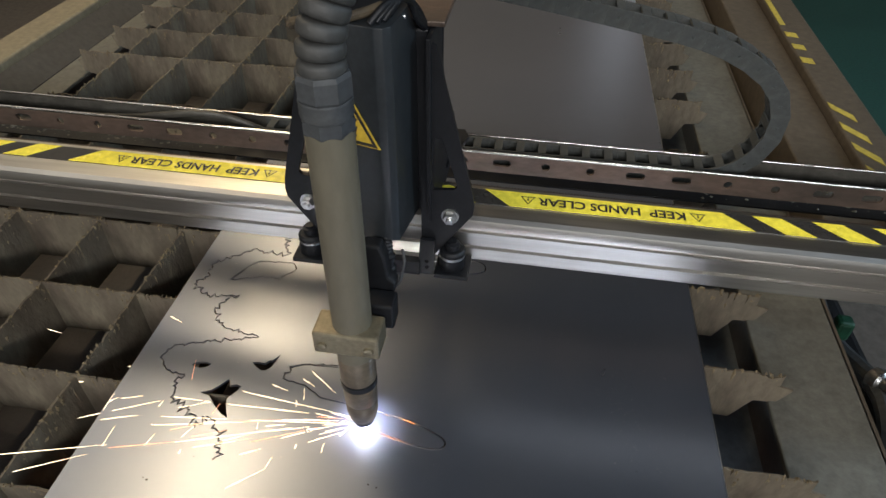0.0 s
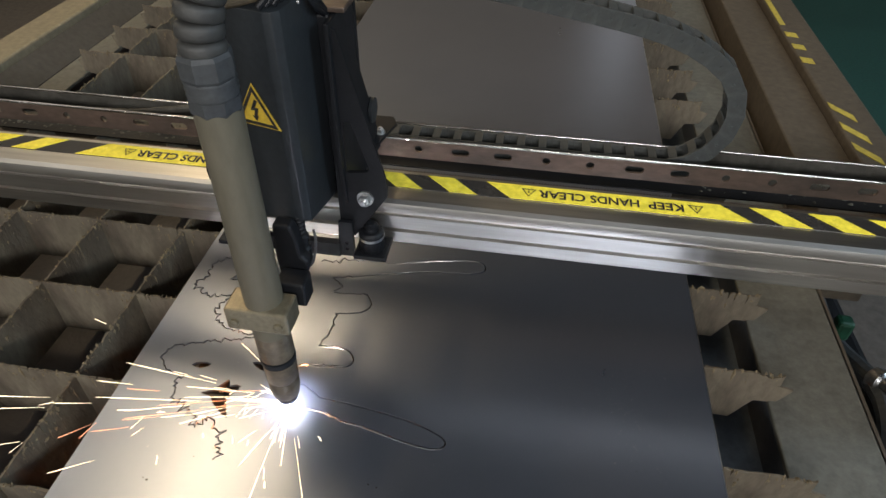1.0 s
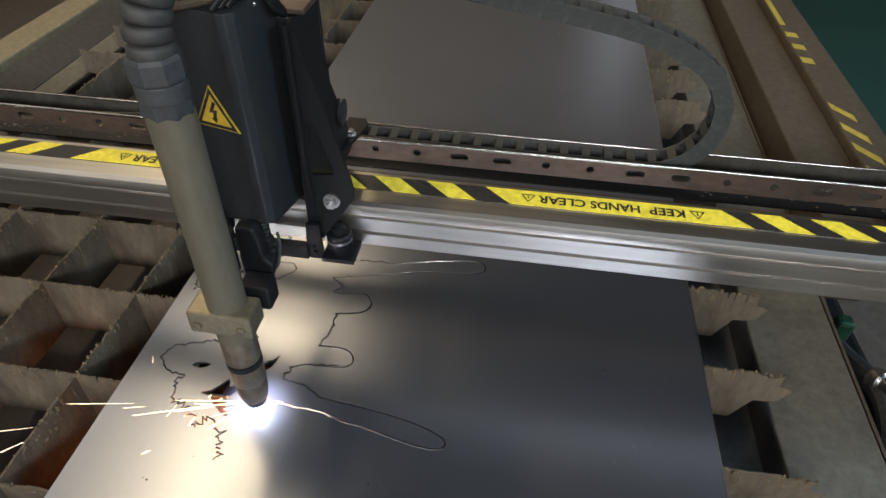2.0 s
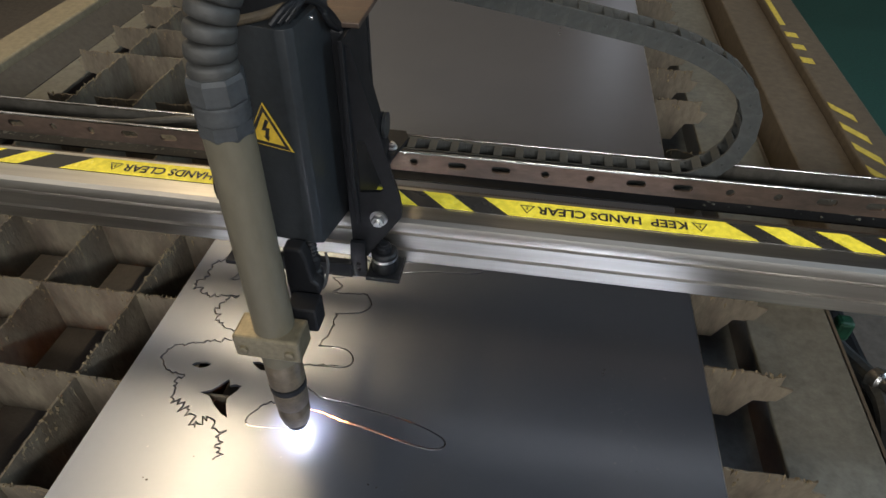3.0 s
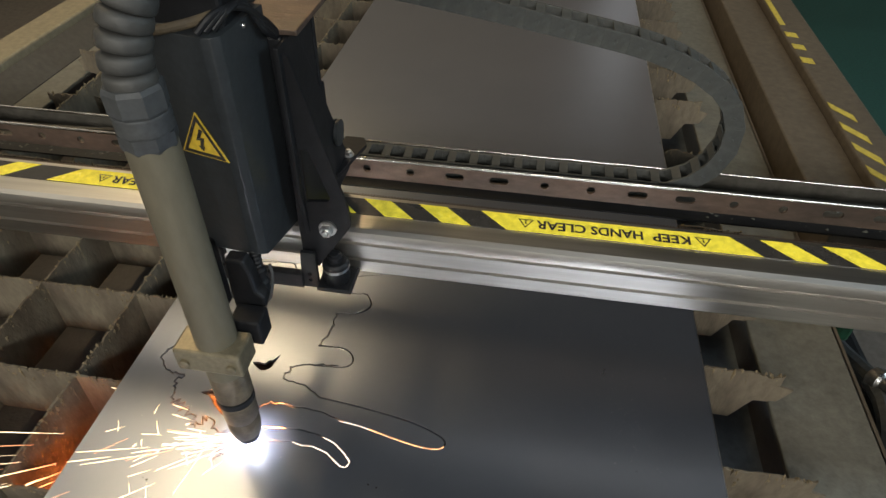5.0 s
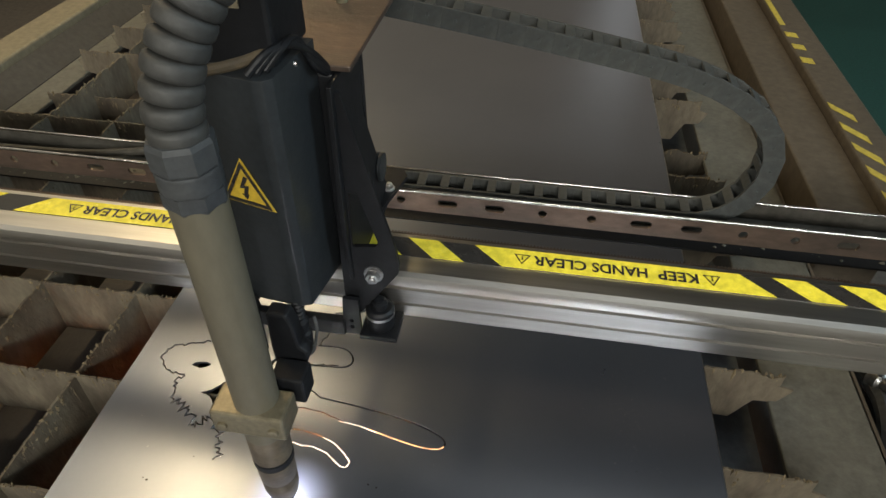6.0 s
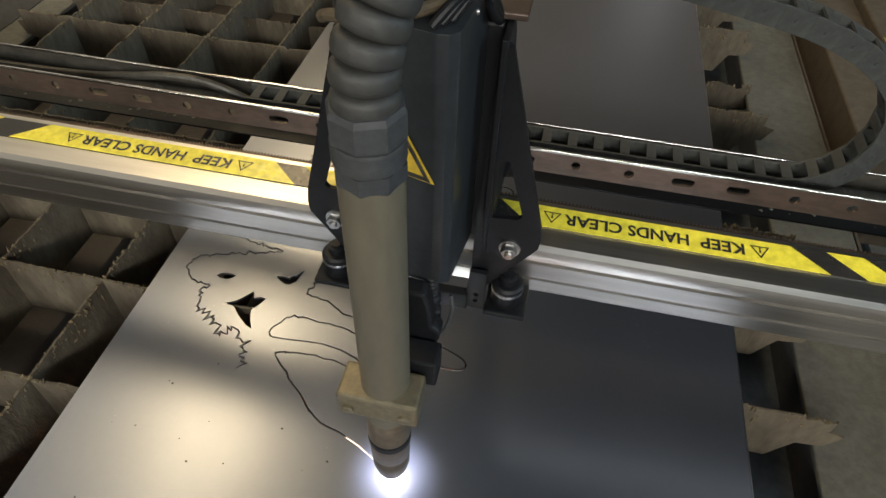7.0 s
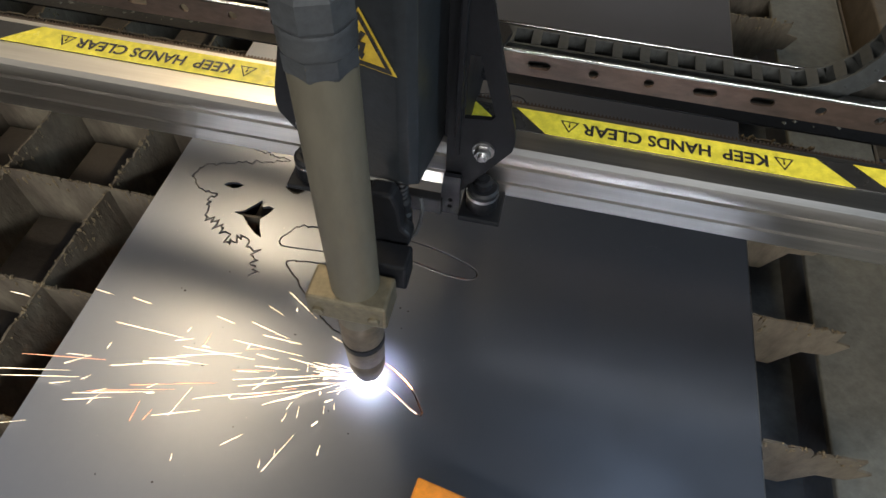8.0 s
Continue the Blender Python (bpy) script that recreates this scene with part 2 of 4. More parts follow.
def prism(points, low, high, plane="xy", bevel=0.0):
    """A straight prism over a plane outline."""
    bm = bmesh.new()

    def put(p, h):
        return {"xy": (p[0], p[1], h), "xz": (p[0], h, p[1]), "yz": (h, p[0], p[1])}[plane]
    a = [bm.verts.new(put(p, low)) for p in points]
    b = [bm.verts.new(put(p, high)) for p in points]
    n = len(points)
    bm.faces.new(a[::-1])
    bm.faces.new(b)
    for i in range(n):
        bm.faces.new((a[i], a[(i + 1) % n], b[(i + 1) % n], b[i]))
    bmesh.ops.recalc_face_normals(bm, faces=bm.faces)
    if bevel:
        bmesh.ops.bevel(bm, geom=list(bm.edges), offset=bevel, segments=2, affect="EDGES", profile=0.5)
    return bm


def hexagon(r, depth):
    """A hex nut with its round washer and bolt end, along -y."""
    turn = pose(0, 0, 0, 90, 0, 0)
    bm = lathe([(r * 1.3, 0), (r * 1.3, depth * 0.25)], 24, turn)
    lathe([(r * 0.95, depth * 0.25), (r, depth * 0.35), (r, depth * 0.8), (r * 0.9, depth)], 6, turn, bm)
    lathe([(r * 0.5, depth), (r * 0.5, depth * 1.3), (r * 0.4, depth * 1.4)], 12, turn, bm)
    return bm


def pipe(points, r, steps=10, bm=None, radii=None):
    """A round cord along a curve through points."""
    bm = bm or bmesh.new()
    pts = [Vector(q) for q in points]
    curve = []
    for i in range(len(pts) - 1):
        p0, p1, p2, p3 = pts[max(i - 1, 0)], pts[i], pts[i + 1], pts[min(i + 2, len(pts) - 1)]
        for k in range(6):
            u = k / 6
            curve.append(0.5 * ((2 * p1) + (p2 - p0) * u + (2 * p0 - 5 * p1 + 4 * p2 - p3) * u * u + (3 * p1 - p0 - 3 * p2 + p3) * u ** 3))
    curve.append(pts[-1])
    rings, side = [], None
    for i, c in enumerate(curve):
        d = (curve[min(i + 1, len(curve) - 1)] - curve[max(i - 1, 0)]).normalized()
        side = (side - d * side.dot(d)).normalized() if side else d.orthogonal().normalized()
        up = d.cross(side)
        rr = r if radii is None else radii(i / (len(curve) - 1))
        rings.append([bm.verts.new(c + rr * (math.cos(a) * side + math.sin(a) * up)) for a in (2 * math.pi * k / steps for k in range(steps))])
    for a, b in zip(rings, rings[1:]):
        for i in range(steps):
            bm.faces.new((a[i], a[(i + 1) % steps], b[(i + 1) % steps], b[i]))
    bm.faces.new(rings[0][::-1])
    bm.faces.new(rings[-1])
    return bm


def cut_plate(outline, holes, kerfs, width, low, high):
    """A flat plate with holes and narrow slots cut right through it."""
    from mathutils.geometry import delaunay_2d_cdt
    pts, edges, segs = [], [], []

    def loop(poly):
        k = len(pts)
        pts.extend(Vector(q) for q in poly)
        edges.extend((k + i, k + (i + 1) % len(poly)) for i in range(len(poly)))
    loop(outline)
    for h in holes:
        loop(h)
    for line in kerfs:
        for p0, p1 in zip(line, line[1:]):
            p0, p1 = Vector(p0), Vector(p1)
            d = (p1 - p0).normalized()
            s = Vector((-d.y, d.x)) * width / 2
            e = d * width * 0.35
            loop([p0 - e - s, p1 + e - s, p1 + e + s, p0 - e + s])
            segs.append((*p0, *p1))
    vs, _, faces, *_ = delaunay_2d_cdt(pts, edges, [], 0, 1e-6)
    cent = np.array([np.mean([vs[i][:] for i in f], axis=0) for f in faces])
    keep = np.ones(len(faces), bool)
    if segs:
        sg = np.array(segs)
        for a0, b0, a1, b1 in sg:
            d = np.array((a1 - a0, b1 - b0))
            u = np.clip(((cent - (a0, b0)) @ d) / (d @ d + 1e-12), 0, 1)
            keep &= np.hypot(*(cent - (a0, b0) - u[:, None] * d).T) > width * 0.5
    for h in holes:
        inside = np.zeros(len(faces), bool)
        for (xa, ya), (xb, yb) in zip(h, h[1:] + h[:1]):
            crosses = (ya > cent[:, 1]) != (yb > cent[:, 1])
            inside ^= crosses & (cent[:, 0] < (xb - xa) * (cent[:, 1] - ya) / (yb - ya + 1e-12) + xa)
        keep &= ~inside
    bm = bmesh.new()
    top = [bm.verts.new((q[0], q[1], high)) for q in vs]
    bot = [bm.verts.new((q[0], q[1], low)) for q in vs]
    count = {}
    for f, k in zip(faces, keep):
        if k:
            bm.faces.new([top[i] for i in f])
            bm.faces.new([bot[i] for i in reversed(f)])
            for i, j in zip(f, list(f[1:]) + [f[0]]):
                count[(i, j)] = True
    for i, j in count:
        if (j, i) not in count:
            bm.faces.new((top[j], top[i], bot[i], bot[j]))
    bmesh.ops.delete(bm, geom=[v for v in bm.verts if not v.link_faces], context="VERTS")
    return bm


def lettering(text, size, width):
    """Flat letters of the built-in font, centred on the origin."""
    cu = bpy.data.curves.new("letters", "FONT")
    cu.body, cu.size, cu.align_x, cu.align_y = text, size, "CENTER", "CENTER"
    cu.resolution_u, cu.offset = 3, 0.0004
    ob = new("letters", cu)
    me = bpy.data.meshes.new_from_object(ob.evaluated_get(bpy.context.evaluated_depsgraph_get()))
    bm = bmesh.new()
    bm.from_mesh(me)
    wide = max(v.co.x for v in bm.verts) - min(v.co.x for v in bm.verts)
    for v in bm.verts:
        v.co.x *= width / wide
    bpy.data.objects.remove(ob)
    bpy.data.meshes.remove(me)
    return bm


# ---- the room ----
def slab(name, x0, x1, y0, y1, z0, z1, mat, label, category):
    return tagged(part(name, box(x0, x1, y0, y1, z0, z1), mat), label, category, kind="structure")


slab("ground", -60, 60, -60, 60, -0.2, 0.0, CONCRETE, "dark stained concrete workshop floor", "floor")
slab("wall_south", -5.0, 5.0, -3.2, -3.0, 0, 3.4, WALL, "plain grey painted workshop wall", "wall")
slab("wall_north", -5.0, 5.0, 9.0, 9.2, 0, 3.4, WALL, "plain grey painted workshop wall", "wall")
slab("wall_west", -5.2, -5.0, -3.2, 9.2, 0, 3.4, WALL, "plain grey painted workshop wall", "wall")
slab("wall_east", 5.0, 5.2, -3.2, 9.2, 0, 3.4, WALL, "plain grey painted workshop wall", "wall")
slab("ceiling", -5.2, 5.2, -3.2, 9.2, 3.4, 3.6, CEILING, "plain dark workshop ceiling", "ceiling")
tagged(part("floor_mat", box(1.2, 3.8, 1.75, 7.0, 0.0, 0.012, 0.004), TEAL), "dark teal rubber mat on the floor beside the table", "mat")


# ---- the cutting table ----
TX0, TX1 = -0.93, 0.31          # slats' ends
table = thing("cutting_table", "rusty plasma cutting table with a grid of ragged steel slats", "cutting table", pose(0, 0, ZT))


def ragged_slat(length, depth, seed, end):
    """A worn slat standing on edge along x, 0 to length: top eaten by old cuts, notched ends."""
    rnd = random.Random(seed)
    top, x, dip = [], 0.0, 0.0
    while x < length:
        dip = 0.6 * dip + rnd.uniform(0, 0.0022)
        if rnd.random() < 0.06:
            dip += rnd.uniform(0.002, 0.005)
        if rnd.random() < 0.05 and top:
            top.append((x, -0.003 - dip))
            x += 0.0012
            top.append((x, -0.004 - dip - rnd.uniform(0.004, 0.014)))
            x += 0.0012
        top.append((x, -0.003 - dip))
        x += rnd.uniform(0.0025, 0.006)
    top.append((length, -0.004))
    tail = [(length - 0.010, -0.021), (length + 0.016, -0.028), (length + 0.004, -0.051), (length - 0.020, -0.053), (length - 0.028, -0.068), (length - 0.038, -depth)] if end else [(length, -depth)]
    head = [(0.038, -depth), (0.030, -0.074), (0.022, -0.057), (-0.004, -0.050), (-0.012, -0.026), (0.010, -0.021)] if end else [(0, -depth)]
    bm = bmesh.new()
    # strips under the worn top, so that no long face bends
    low = [bm.verts.new((px, 0, -0.0225)) for px, _ in top]
    hi = [bm.verts.new((px, 0, pz)) for px, pz in top]
    for i in range(len(top) - 1):
        bm.faces.new((low[i], low[i + 1], hi[i + 1], hi[i]))
    pts = [bm.verts.new((px, 0, pz)) for px, pz in tail + head]
    bm.faces.new([low[0], *pts[::-1], low[-1], *low[-2:0:-1]])
    bmesh.ops.recalc_face_normals(bm, faces=bm.faces)
    bmesh.ops.triangulate(bm, faces=[f for f in bm.faces if len(f.verts) > 4])
    faces = list(bm.faces)
    ext = bmesh.ops.extrude_face_region(bm, geom=faces)
    for v in ext["geom"]:
        if isinstance(v, bmesh.types.BMVert):
            v.co.y += 0.0026
    bmesh.ops.recalc_face_normals(bm, faces=bm.faces)
    return bm


BEAD = [(0, 0, 1), (0.9, 0, 0.25), (0.25, 0.85, 0.2), (-0.75, 0.5, 0.3), (-0.7, -0.55, 0.2), (0.3, -0.85, 0.3), (0, 0, -1.3)]


def dross_crust(length, seed, thick):
    """Lumps and drips of old melt along a slat's worn edge, thicker in places."""
    rnd = random.Random(seed)
    phase, verts, faces = rnd.uniform(0, 6), [], []
    for _ in range(int(length * 420 * thick)):
        x = rnd.uniform(0, length)
        heavy = 0.5 + 0.5 * math.sin(x * 17 + phase) * math.sin(x * 41 + 2 * phase)
        r = rnd.uniform(0.0009, 0.0020 + 0.0016 * heavy * thick)
        drip = rnd.uniform(1.0, 1.6) if rnd.random() < 0.7 else rnd.uniform(2.0, 4.2)
        hang = -0.004 - abs(rnd.gauss(0, 0.004 + 0.010 * heavy * thick)) - r * drip * 0.5
        spin, k = rnd.uniform(0, 6.3), len(verts)
        for a, b, c in BEAD:
            j = rnd.uniform(0.75, 1.25)
            verts.append((x + r * j * (a * math.cos(spin) - b * math.sin(spin)), 0.0013 + rnd.choice((-0.0012, 0.0012)) + 0.85 * r * j * (a * math.sin(spin) + b * math.cos(spin)), hang + r * drip * c))
        faces += [(k, k + 1 + i, k + 1 + (i + 1) % 5) for i in range(5)] + [(k + 6, k + 1 + (i + 1) % 5, k + 1 + i) for i in range(5)]
    me = bpy.data.meshes.new("dross_crust")
    me.from_pydata(verts, [], faces)
    bm = bmesh.new()
    bm.from_mesh(me)
    bpy.data.meshes.remove(me)
    return bm


for k in range(-1, 14):
    # one cross slat has sunk in its slots
    slat = part("slat", ragged_slat(TX1 - TX0, 0.088, 100 + k, True), RUST, table, "", pose(TX0, 0.2405 + 0.127 * k, -0.030 if k == 6 else 0))
    tagged(part("dross_crust", dross_crust(TX1 - TX0, 500 + k, 0.8), DROSS, slat), "crust of old melt and drips on the slat edge", kind="stuff")
for k in range(-3, 6):
    slat = part("slat", ragged_slat(1.95, 0.088, 300 + k, False), RUST, table, "", pose(-0.457 + 0.125 * k, 0.02, -0.001, 0, 0, 90))
    tagged(part("dross_crust", dross_crust(1.95, 600 + k, 1.1 if k < 1 else 0.8), DROSS, slat), "crust of old melt and drips on the slat edge", kind="stuff")

# One pan in two colours: near-black for the cells' shade, blue-grey where light reaches.
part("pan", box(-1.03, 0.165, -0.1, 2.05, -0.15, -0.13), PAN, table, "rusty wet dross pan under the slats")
part("pan", box(0.1655, 0.41, -0.1, 2.05, -0.15, -0.13), PAN_LIT, table, "pan strip under the slat ends, painted blue-grey for the light there")
part("flange", box(0.306, 0.415, -0.1, 2.05, -0.058, -0.05, 0.002), LEDGE, table, "flat steel ledge carrying the slat ends")
part("flange", box(-0.985, -0.925, -0.1, 2.05, -0.058, -0.05, 0.002), LEDGE, table, "flat steel ledge carrying the slat ends")
# wall in the gap, coloured with its shade
part("pan_side", box(0.318, 0.323, -0.1, 2.05, -0.135, -0.058), GAP_SHADE, table)
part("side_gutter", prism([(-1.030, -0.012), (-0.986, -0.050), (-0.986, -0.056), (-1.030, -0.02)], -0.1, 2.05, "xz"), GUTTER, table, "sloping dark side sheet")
# strip added to darken the gap, where only the floor lies below
part("gap_shade_strip", box(0.4175, 0.4395, -0.1, 2.05, -0.135, -0.125), GAP_SHADE, table, "dark strip painted as the shade in the gap along the table side")
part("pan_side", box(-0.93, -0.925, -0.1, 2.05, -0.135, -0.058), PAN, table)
part("outer_side", box(0.411, 0.417, -0.1, 2.05, -0.30, -0.05), FRAME, table)
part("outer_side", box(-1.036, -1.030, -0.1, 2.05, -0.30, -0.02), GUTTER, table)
part("end_wall", box(-1.03, 0.41, 2.05, 2.056, -0.30, 0.0), FRAME, table)
part("end_wall", box(-1.03, 0.41, -0.106, -0.1, -0.30, -0.01), FRAME, table)
part("shelf", box(0.440, 0.529, 0.78, 2.3, -0.140, -0.016, 0.003), FRAME, table, "brown steel shelf beside the table")
for x in (-1.0, 0.38):
    for y in (-0.05, 2.0):
        part("leg", box(x - 0.03, x + 0.03, y - 0.03, y + 0.03, -ZT, -0.15, 0.003), FRAME, table)


def guide_rail(x0, x1, top, mat, label, name="guide_rail"):
    rail = thing(name, label, "rail", pose(0, 0, ZT))
    part("beam", box(x0, x1, -0.6, 2.6, top - 0.06, top, 0.004), mat, rail)
    for y in (-0.5, 2.5):
        part("post", box(x0 + 0.01, x1 - 0.01, y - 0.03, y + 0.03, -ZT, top - 0.06), FRAME, rail)
    return rail


guide_rail(-1.115, -1.04, 0.0, BEIGE, "long beige painted steel guide rail at the table edge")
rail = guide_rail(0.53, 0.60, 0.0, FRAME, "long brown steel guide rail with yellow hazard dashes")
for y0, y1, slant, x1 in ((1.525, 1.80, 0.0, 0.545), (1.455, 1.480, 0.006, 0.556), (1.390, 1.415, 0.006, 0.556), (1.322, 1.348, 0.006, 0.556), (1.090, 1.114, 0.045, 0.565), (1.017, 1.041, 0.045, 0.565), (0.950, 0.974, 0.045, 0.565), (0.880, 0.904, 0.045, 0.565), (0.810, 0.834, 0.045, 0.565)):
    part("tape_dash", prism([(0.533, y0 + slant), (x1, y0), (x1, y1), (0.533, y1 + slant)], 0.0005, 0.0012), DUSTY, rail, "dusty yellow hazard tape dash")


# ---- the steel sheet with its cut picture ----
def fur(points, amp, step, seed):
    """A wandering, tufted line through control points."""
    rnd = random.Random(seed)
    out = [Vector(points[0])]
    for a, b in zip(points, points[1:]):
        a, b = Vector(a), Vector(b)
        n = max(1, int((b - a).length / step))
        side = Vector((-(b - a).y, (b - a).x)).normalized()
        for i in range(1, n + 1):
            off = side * amp * rnd.uniform(-1.2, 1.2) * rnd.choice((0.25, 0.6, 1.0)) if i < n else Vector((0, 0))
            along = (b - a).normalized() * rnd.uniform(-0.35, 0.35) * step if i < n else Vector((0, 0))
            out.append(a + (b - a) * i / n + off + along)
    return out


def curve2(points, n=6):
    """A smooth line through control points."""
    pts, out = [Vector(q) for q in points], []
    for i in range(len(pts) - 1):
        p0, p1, p2, p3 = pts[max(i - 1, 0)], pts[i], pts[i + 1], pts[min(i + 2, len(pts) - 1)]
        for k in range(n):
            u = k / n
            out.append(0.5 * ((2 * p1) + (p2 - p0) * u + (2 * p0 - 5 * p1 + 4 * p2 - p3) * u * u + (3 * p1 - p0 - 3 * p2 + p3) * u ** 3))
    return out + [pts[-1]]


HEAD = [(-0.307, 0.70), (-0.307, 0.635), (-0.294, 0.59), (-0.319, 0.589), (-0.338, 0.595), (-0.353, 0.58), (-0.382, 0.558), (-0.382, 0.532), (-0.389, 0.518), (-0.366, 0.502), (-0.327, 0.508), (-0.34, 0.499), (-0.347, 0.484), (-0.333, 0.462), (-0.319, 0.455), (-0.279, 0.449)]
CHEEK = [(-0.279, 0.449), (-0.305, 0.441), (-0.335, 0.434), (-0.367, 0.422), (-0.374, 0.405), (-0.362, 0.389), (-0.337, 0.383), (-0.344, 0.374), (-0.334, 0.353)]
CHIN = [(-0.334, 0.353), (-0.309, 0.339), (-0.298, 0.325), (-0.283, 0.336), (-0.269, 0.317), (-0.265, 0.294)]
EAR = [(-0.348, 0.534), (-0.334, 0.562), (-0.324, 0.572), (-0.281, 0.576), (-0.274, 0.566), (-0.288, 0.544), (-0.311, 0.545), (-0.348, 0.534)]
NECK = [(-0.178, 0.424), (-0.207, 0.421), (-0.229, 0.414), (-0.231, 0.397), (-0.206, 0.393), (-0.185, 0.38)]
LOBE = [(-0.185, 0.38), (-0.139, 0.375), (-0.089, 0.367), (-0.056, 0.356), (-0.047, 0.347), (-0.056, 0.34), (-0.084, 0.342), (-0.133, 0.353), (-0.157, 0.356)]
TUFTS = [(-0.211, 0.42), (-0.17, 0.423), (-0.164, 0.436), (-0.177, 0.448), (-0.207, 0.448), (-0.2, 0.468), (-0.202, 0.499), (-0.173, 0.506), (-0.164, 0.52), (-0.173, 0.536), (-0.215, 0.533), (-0.208, 0.547), (-0.223, 0.558)]
BACK = [(-0.223, 0.558), (-0.175, 0.571), (-0.112, 0.587), (-0.048, 0.595), (-0.035, 0.608), (-0.05, 0.619), (-0.108, 0.609), (-0.151, 0.597)]
MANE = [(-0.151, 0.597), (-0.196, 0.597), (-0.246, 0.585)]
# what the torch cuts in these seconds: time, x, y
FRESH = [(-0.6, -0.084, 0.342), (-0.3, -0.105, 0.347), (0.0, -0.131, 0.352), (0.25, -0.157, 0.357), (0.5, -0.179, 0.362), (1.0, -0.213, 0.365), (1.5, -0.234, 0.365), (2.0, -0.243, 0.356), (2.2, -0.250, 0.346),
         (2.4, -0.249, 0.338), (2.6, -0.239, 0.336), (2.9, -0.205, 0.339), (3.1, -0.181, 0.338), (3.3, -0.156, 0.331), (3.5, -0.139, 0.318), (3.6, -0.135, 0.311), (3.7, -0.142, 0.307),
         (4.0, -0.167, 0.322), (4.5, -0.205, 0.324), (4.8, -0.228, 0.321), (5.0, -0.234, 0.316), (5.4, -0.211, 0.294), (5.8, -0.185, 0.271), (6.0, -0.177, 0.263),
         (6.2, -0.163, 0.256), (6.5, -0.138, 0.249), (7.0, -0.088, 0.222), (7.3, -0.071, 0.203), (7.5, -0.067, 0.196), (7.6, -0.072, 0.195), (7.8, -0.098, 0.210), (8.0, -0.119, 0.217)]


def kerf_line():
    """The fresh cut as fine steps: x, y, and when each is cut."""
    rnd = random.Random(17)
    xy = curve2([(r[1], r[2]) for r in FRESH], 4)
    when = np.interp(np.linspace(0, len(FRESH) - 1, len(xy)), range(len(FRESH)), [r[0] for r in FRESH])
    out = []
    for q, t in zip(xy, when):
        rough = 0.0022 if 3.95 < t < 4.85 or 1.3 < t < 1.9 else 0.0013 if 5.3 < t < 6.6 or 0.4 < t < 1.3 else 0.0003
        out.append(q + Vector((rnd.uniform(-1, 1), rnd.uniform(-1, 1))) * rough)
    return out, when


EYE_HOLE = [(-0.336, 0.399), (-0.333, 0.4025), (-0.329, 0.404), (-0.321, 0.405), (-0.315, 0.403), (-0.319, 0.3985), (-0.325, 0.396), (-0.332, 0.397)]
BROW_HOLE = [(-0.272, 0.413), (-0.265, 0.4145), (-0.258, 0.4135), (-0.2545, 0.4185), (-0.2515, 0.4185), (-0.245, 0.428), (-0.247, 0.418), (-0.249, 0.41), (-0.254, 0.4045), (-0.259, 0.404), (-0.2665, 0.408)]
NOSE_HOLE = [(-0.3107, 0.3659), (-0.301, 0.3705), (-0.295, 0.3775), (-0.288, 0.387), (-0.2855, 0.3845), (-0.284, 0.379), (-0.277, 0.3815), (-0.2715, 0.3805), (-0.274, 0.373), (-0.2805, 0.363), (-0.277, 0.353), (-0.2705, 0.3406), (-0.279, 0.3444), (-0.2906, 0.3537), (-0.2995, 0.3631)]
KERF = 0.0016


def ridge(line):
    """A low ridge beside a cut, added for the light its edge catches."""
    bm, rows, rnd = bmesh.new(), [], random.Random(3)
    for i, q in enumerate(line):
        d = line[min(i + 1, len(line) - 1)] - line[max(i - 1, 0)]
        side = Vector((-d.y, d.x)).normalized()
        h, w = rnd.uniform(0.0001, 0.0005), rnd.uniform(0.0003, 0.0006)
        rows.append([bm.verts.new((*(q + side * o), z)) for o, z in ((KERF * 0.52, -0.0002), (KERF * 0.52 + w * 0.4, h), (KERF * 0.52 + w, -0.0002))])
    for a, b in zip(rows, rows[1:]):
        for k in range(2):
            bm.faces.new((a[k], b[k], b[k + 1], a[k + 1]))
    bmesh.ops.recalc_face_normals(bm, faces=bm.faces)
    return bm


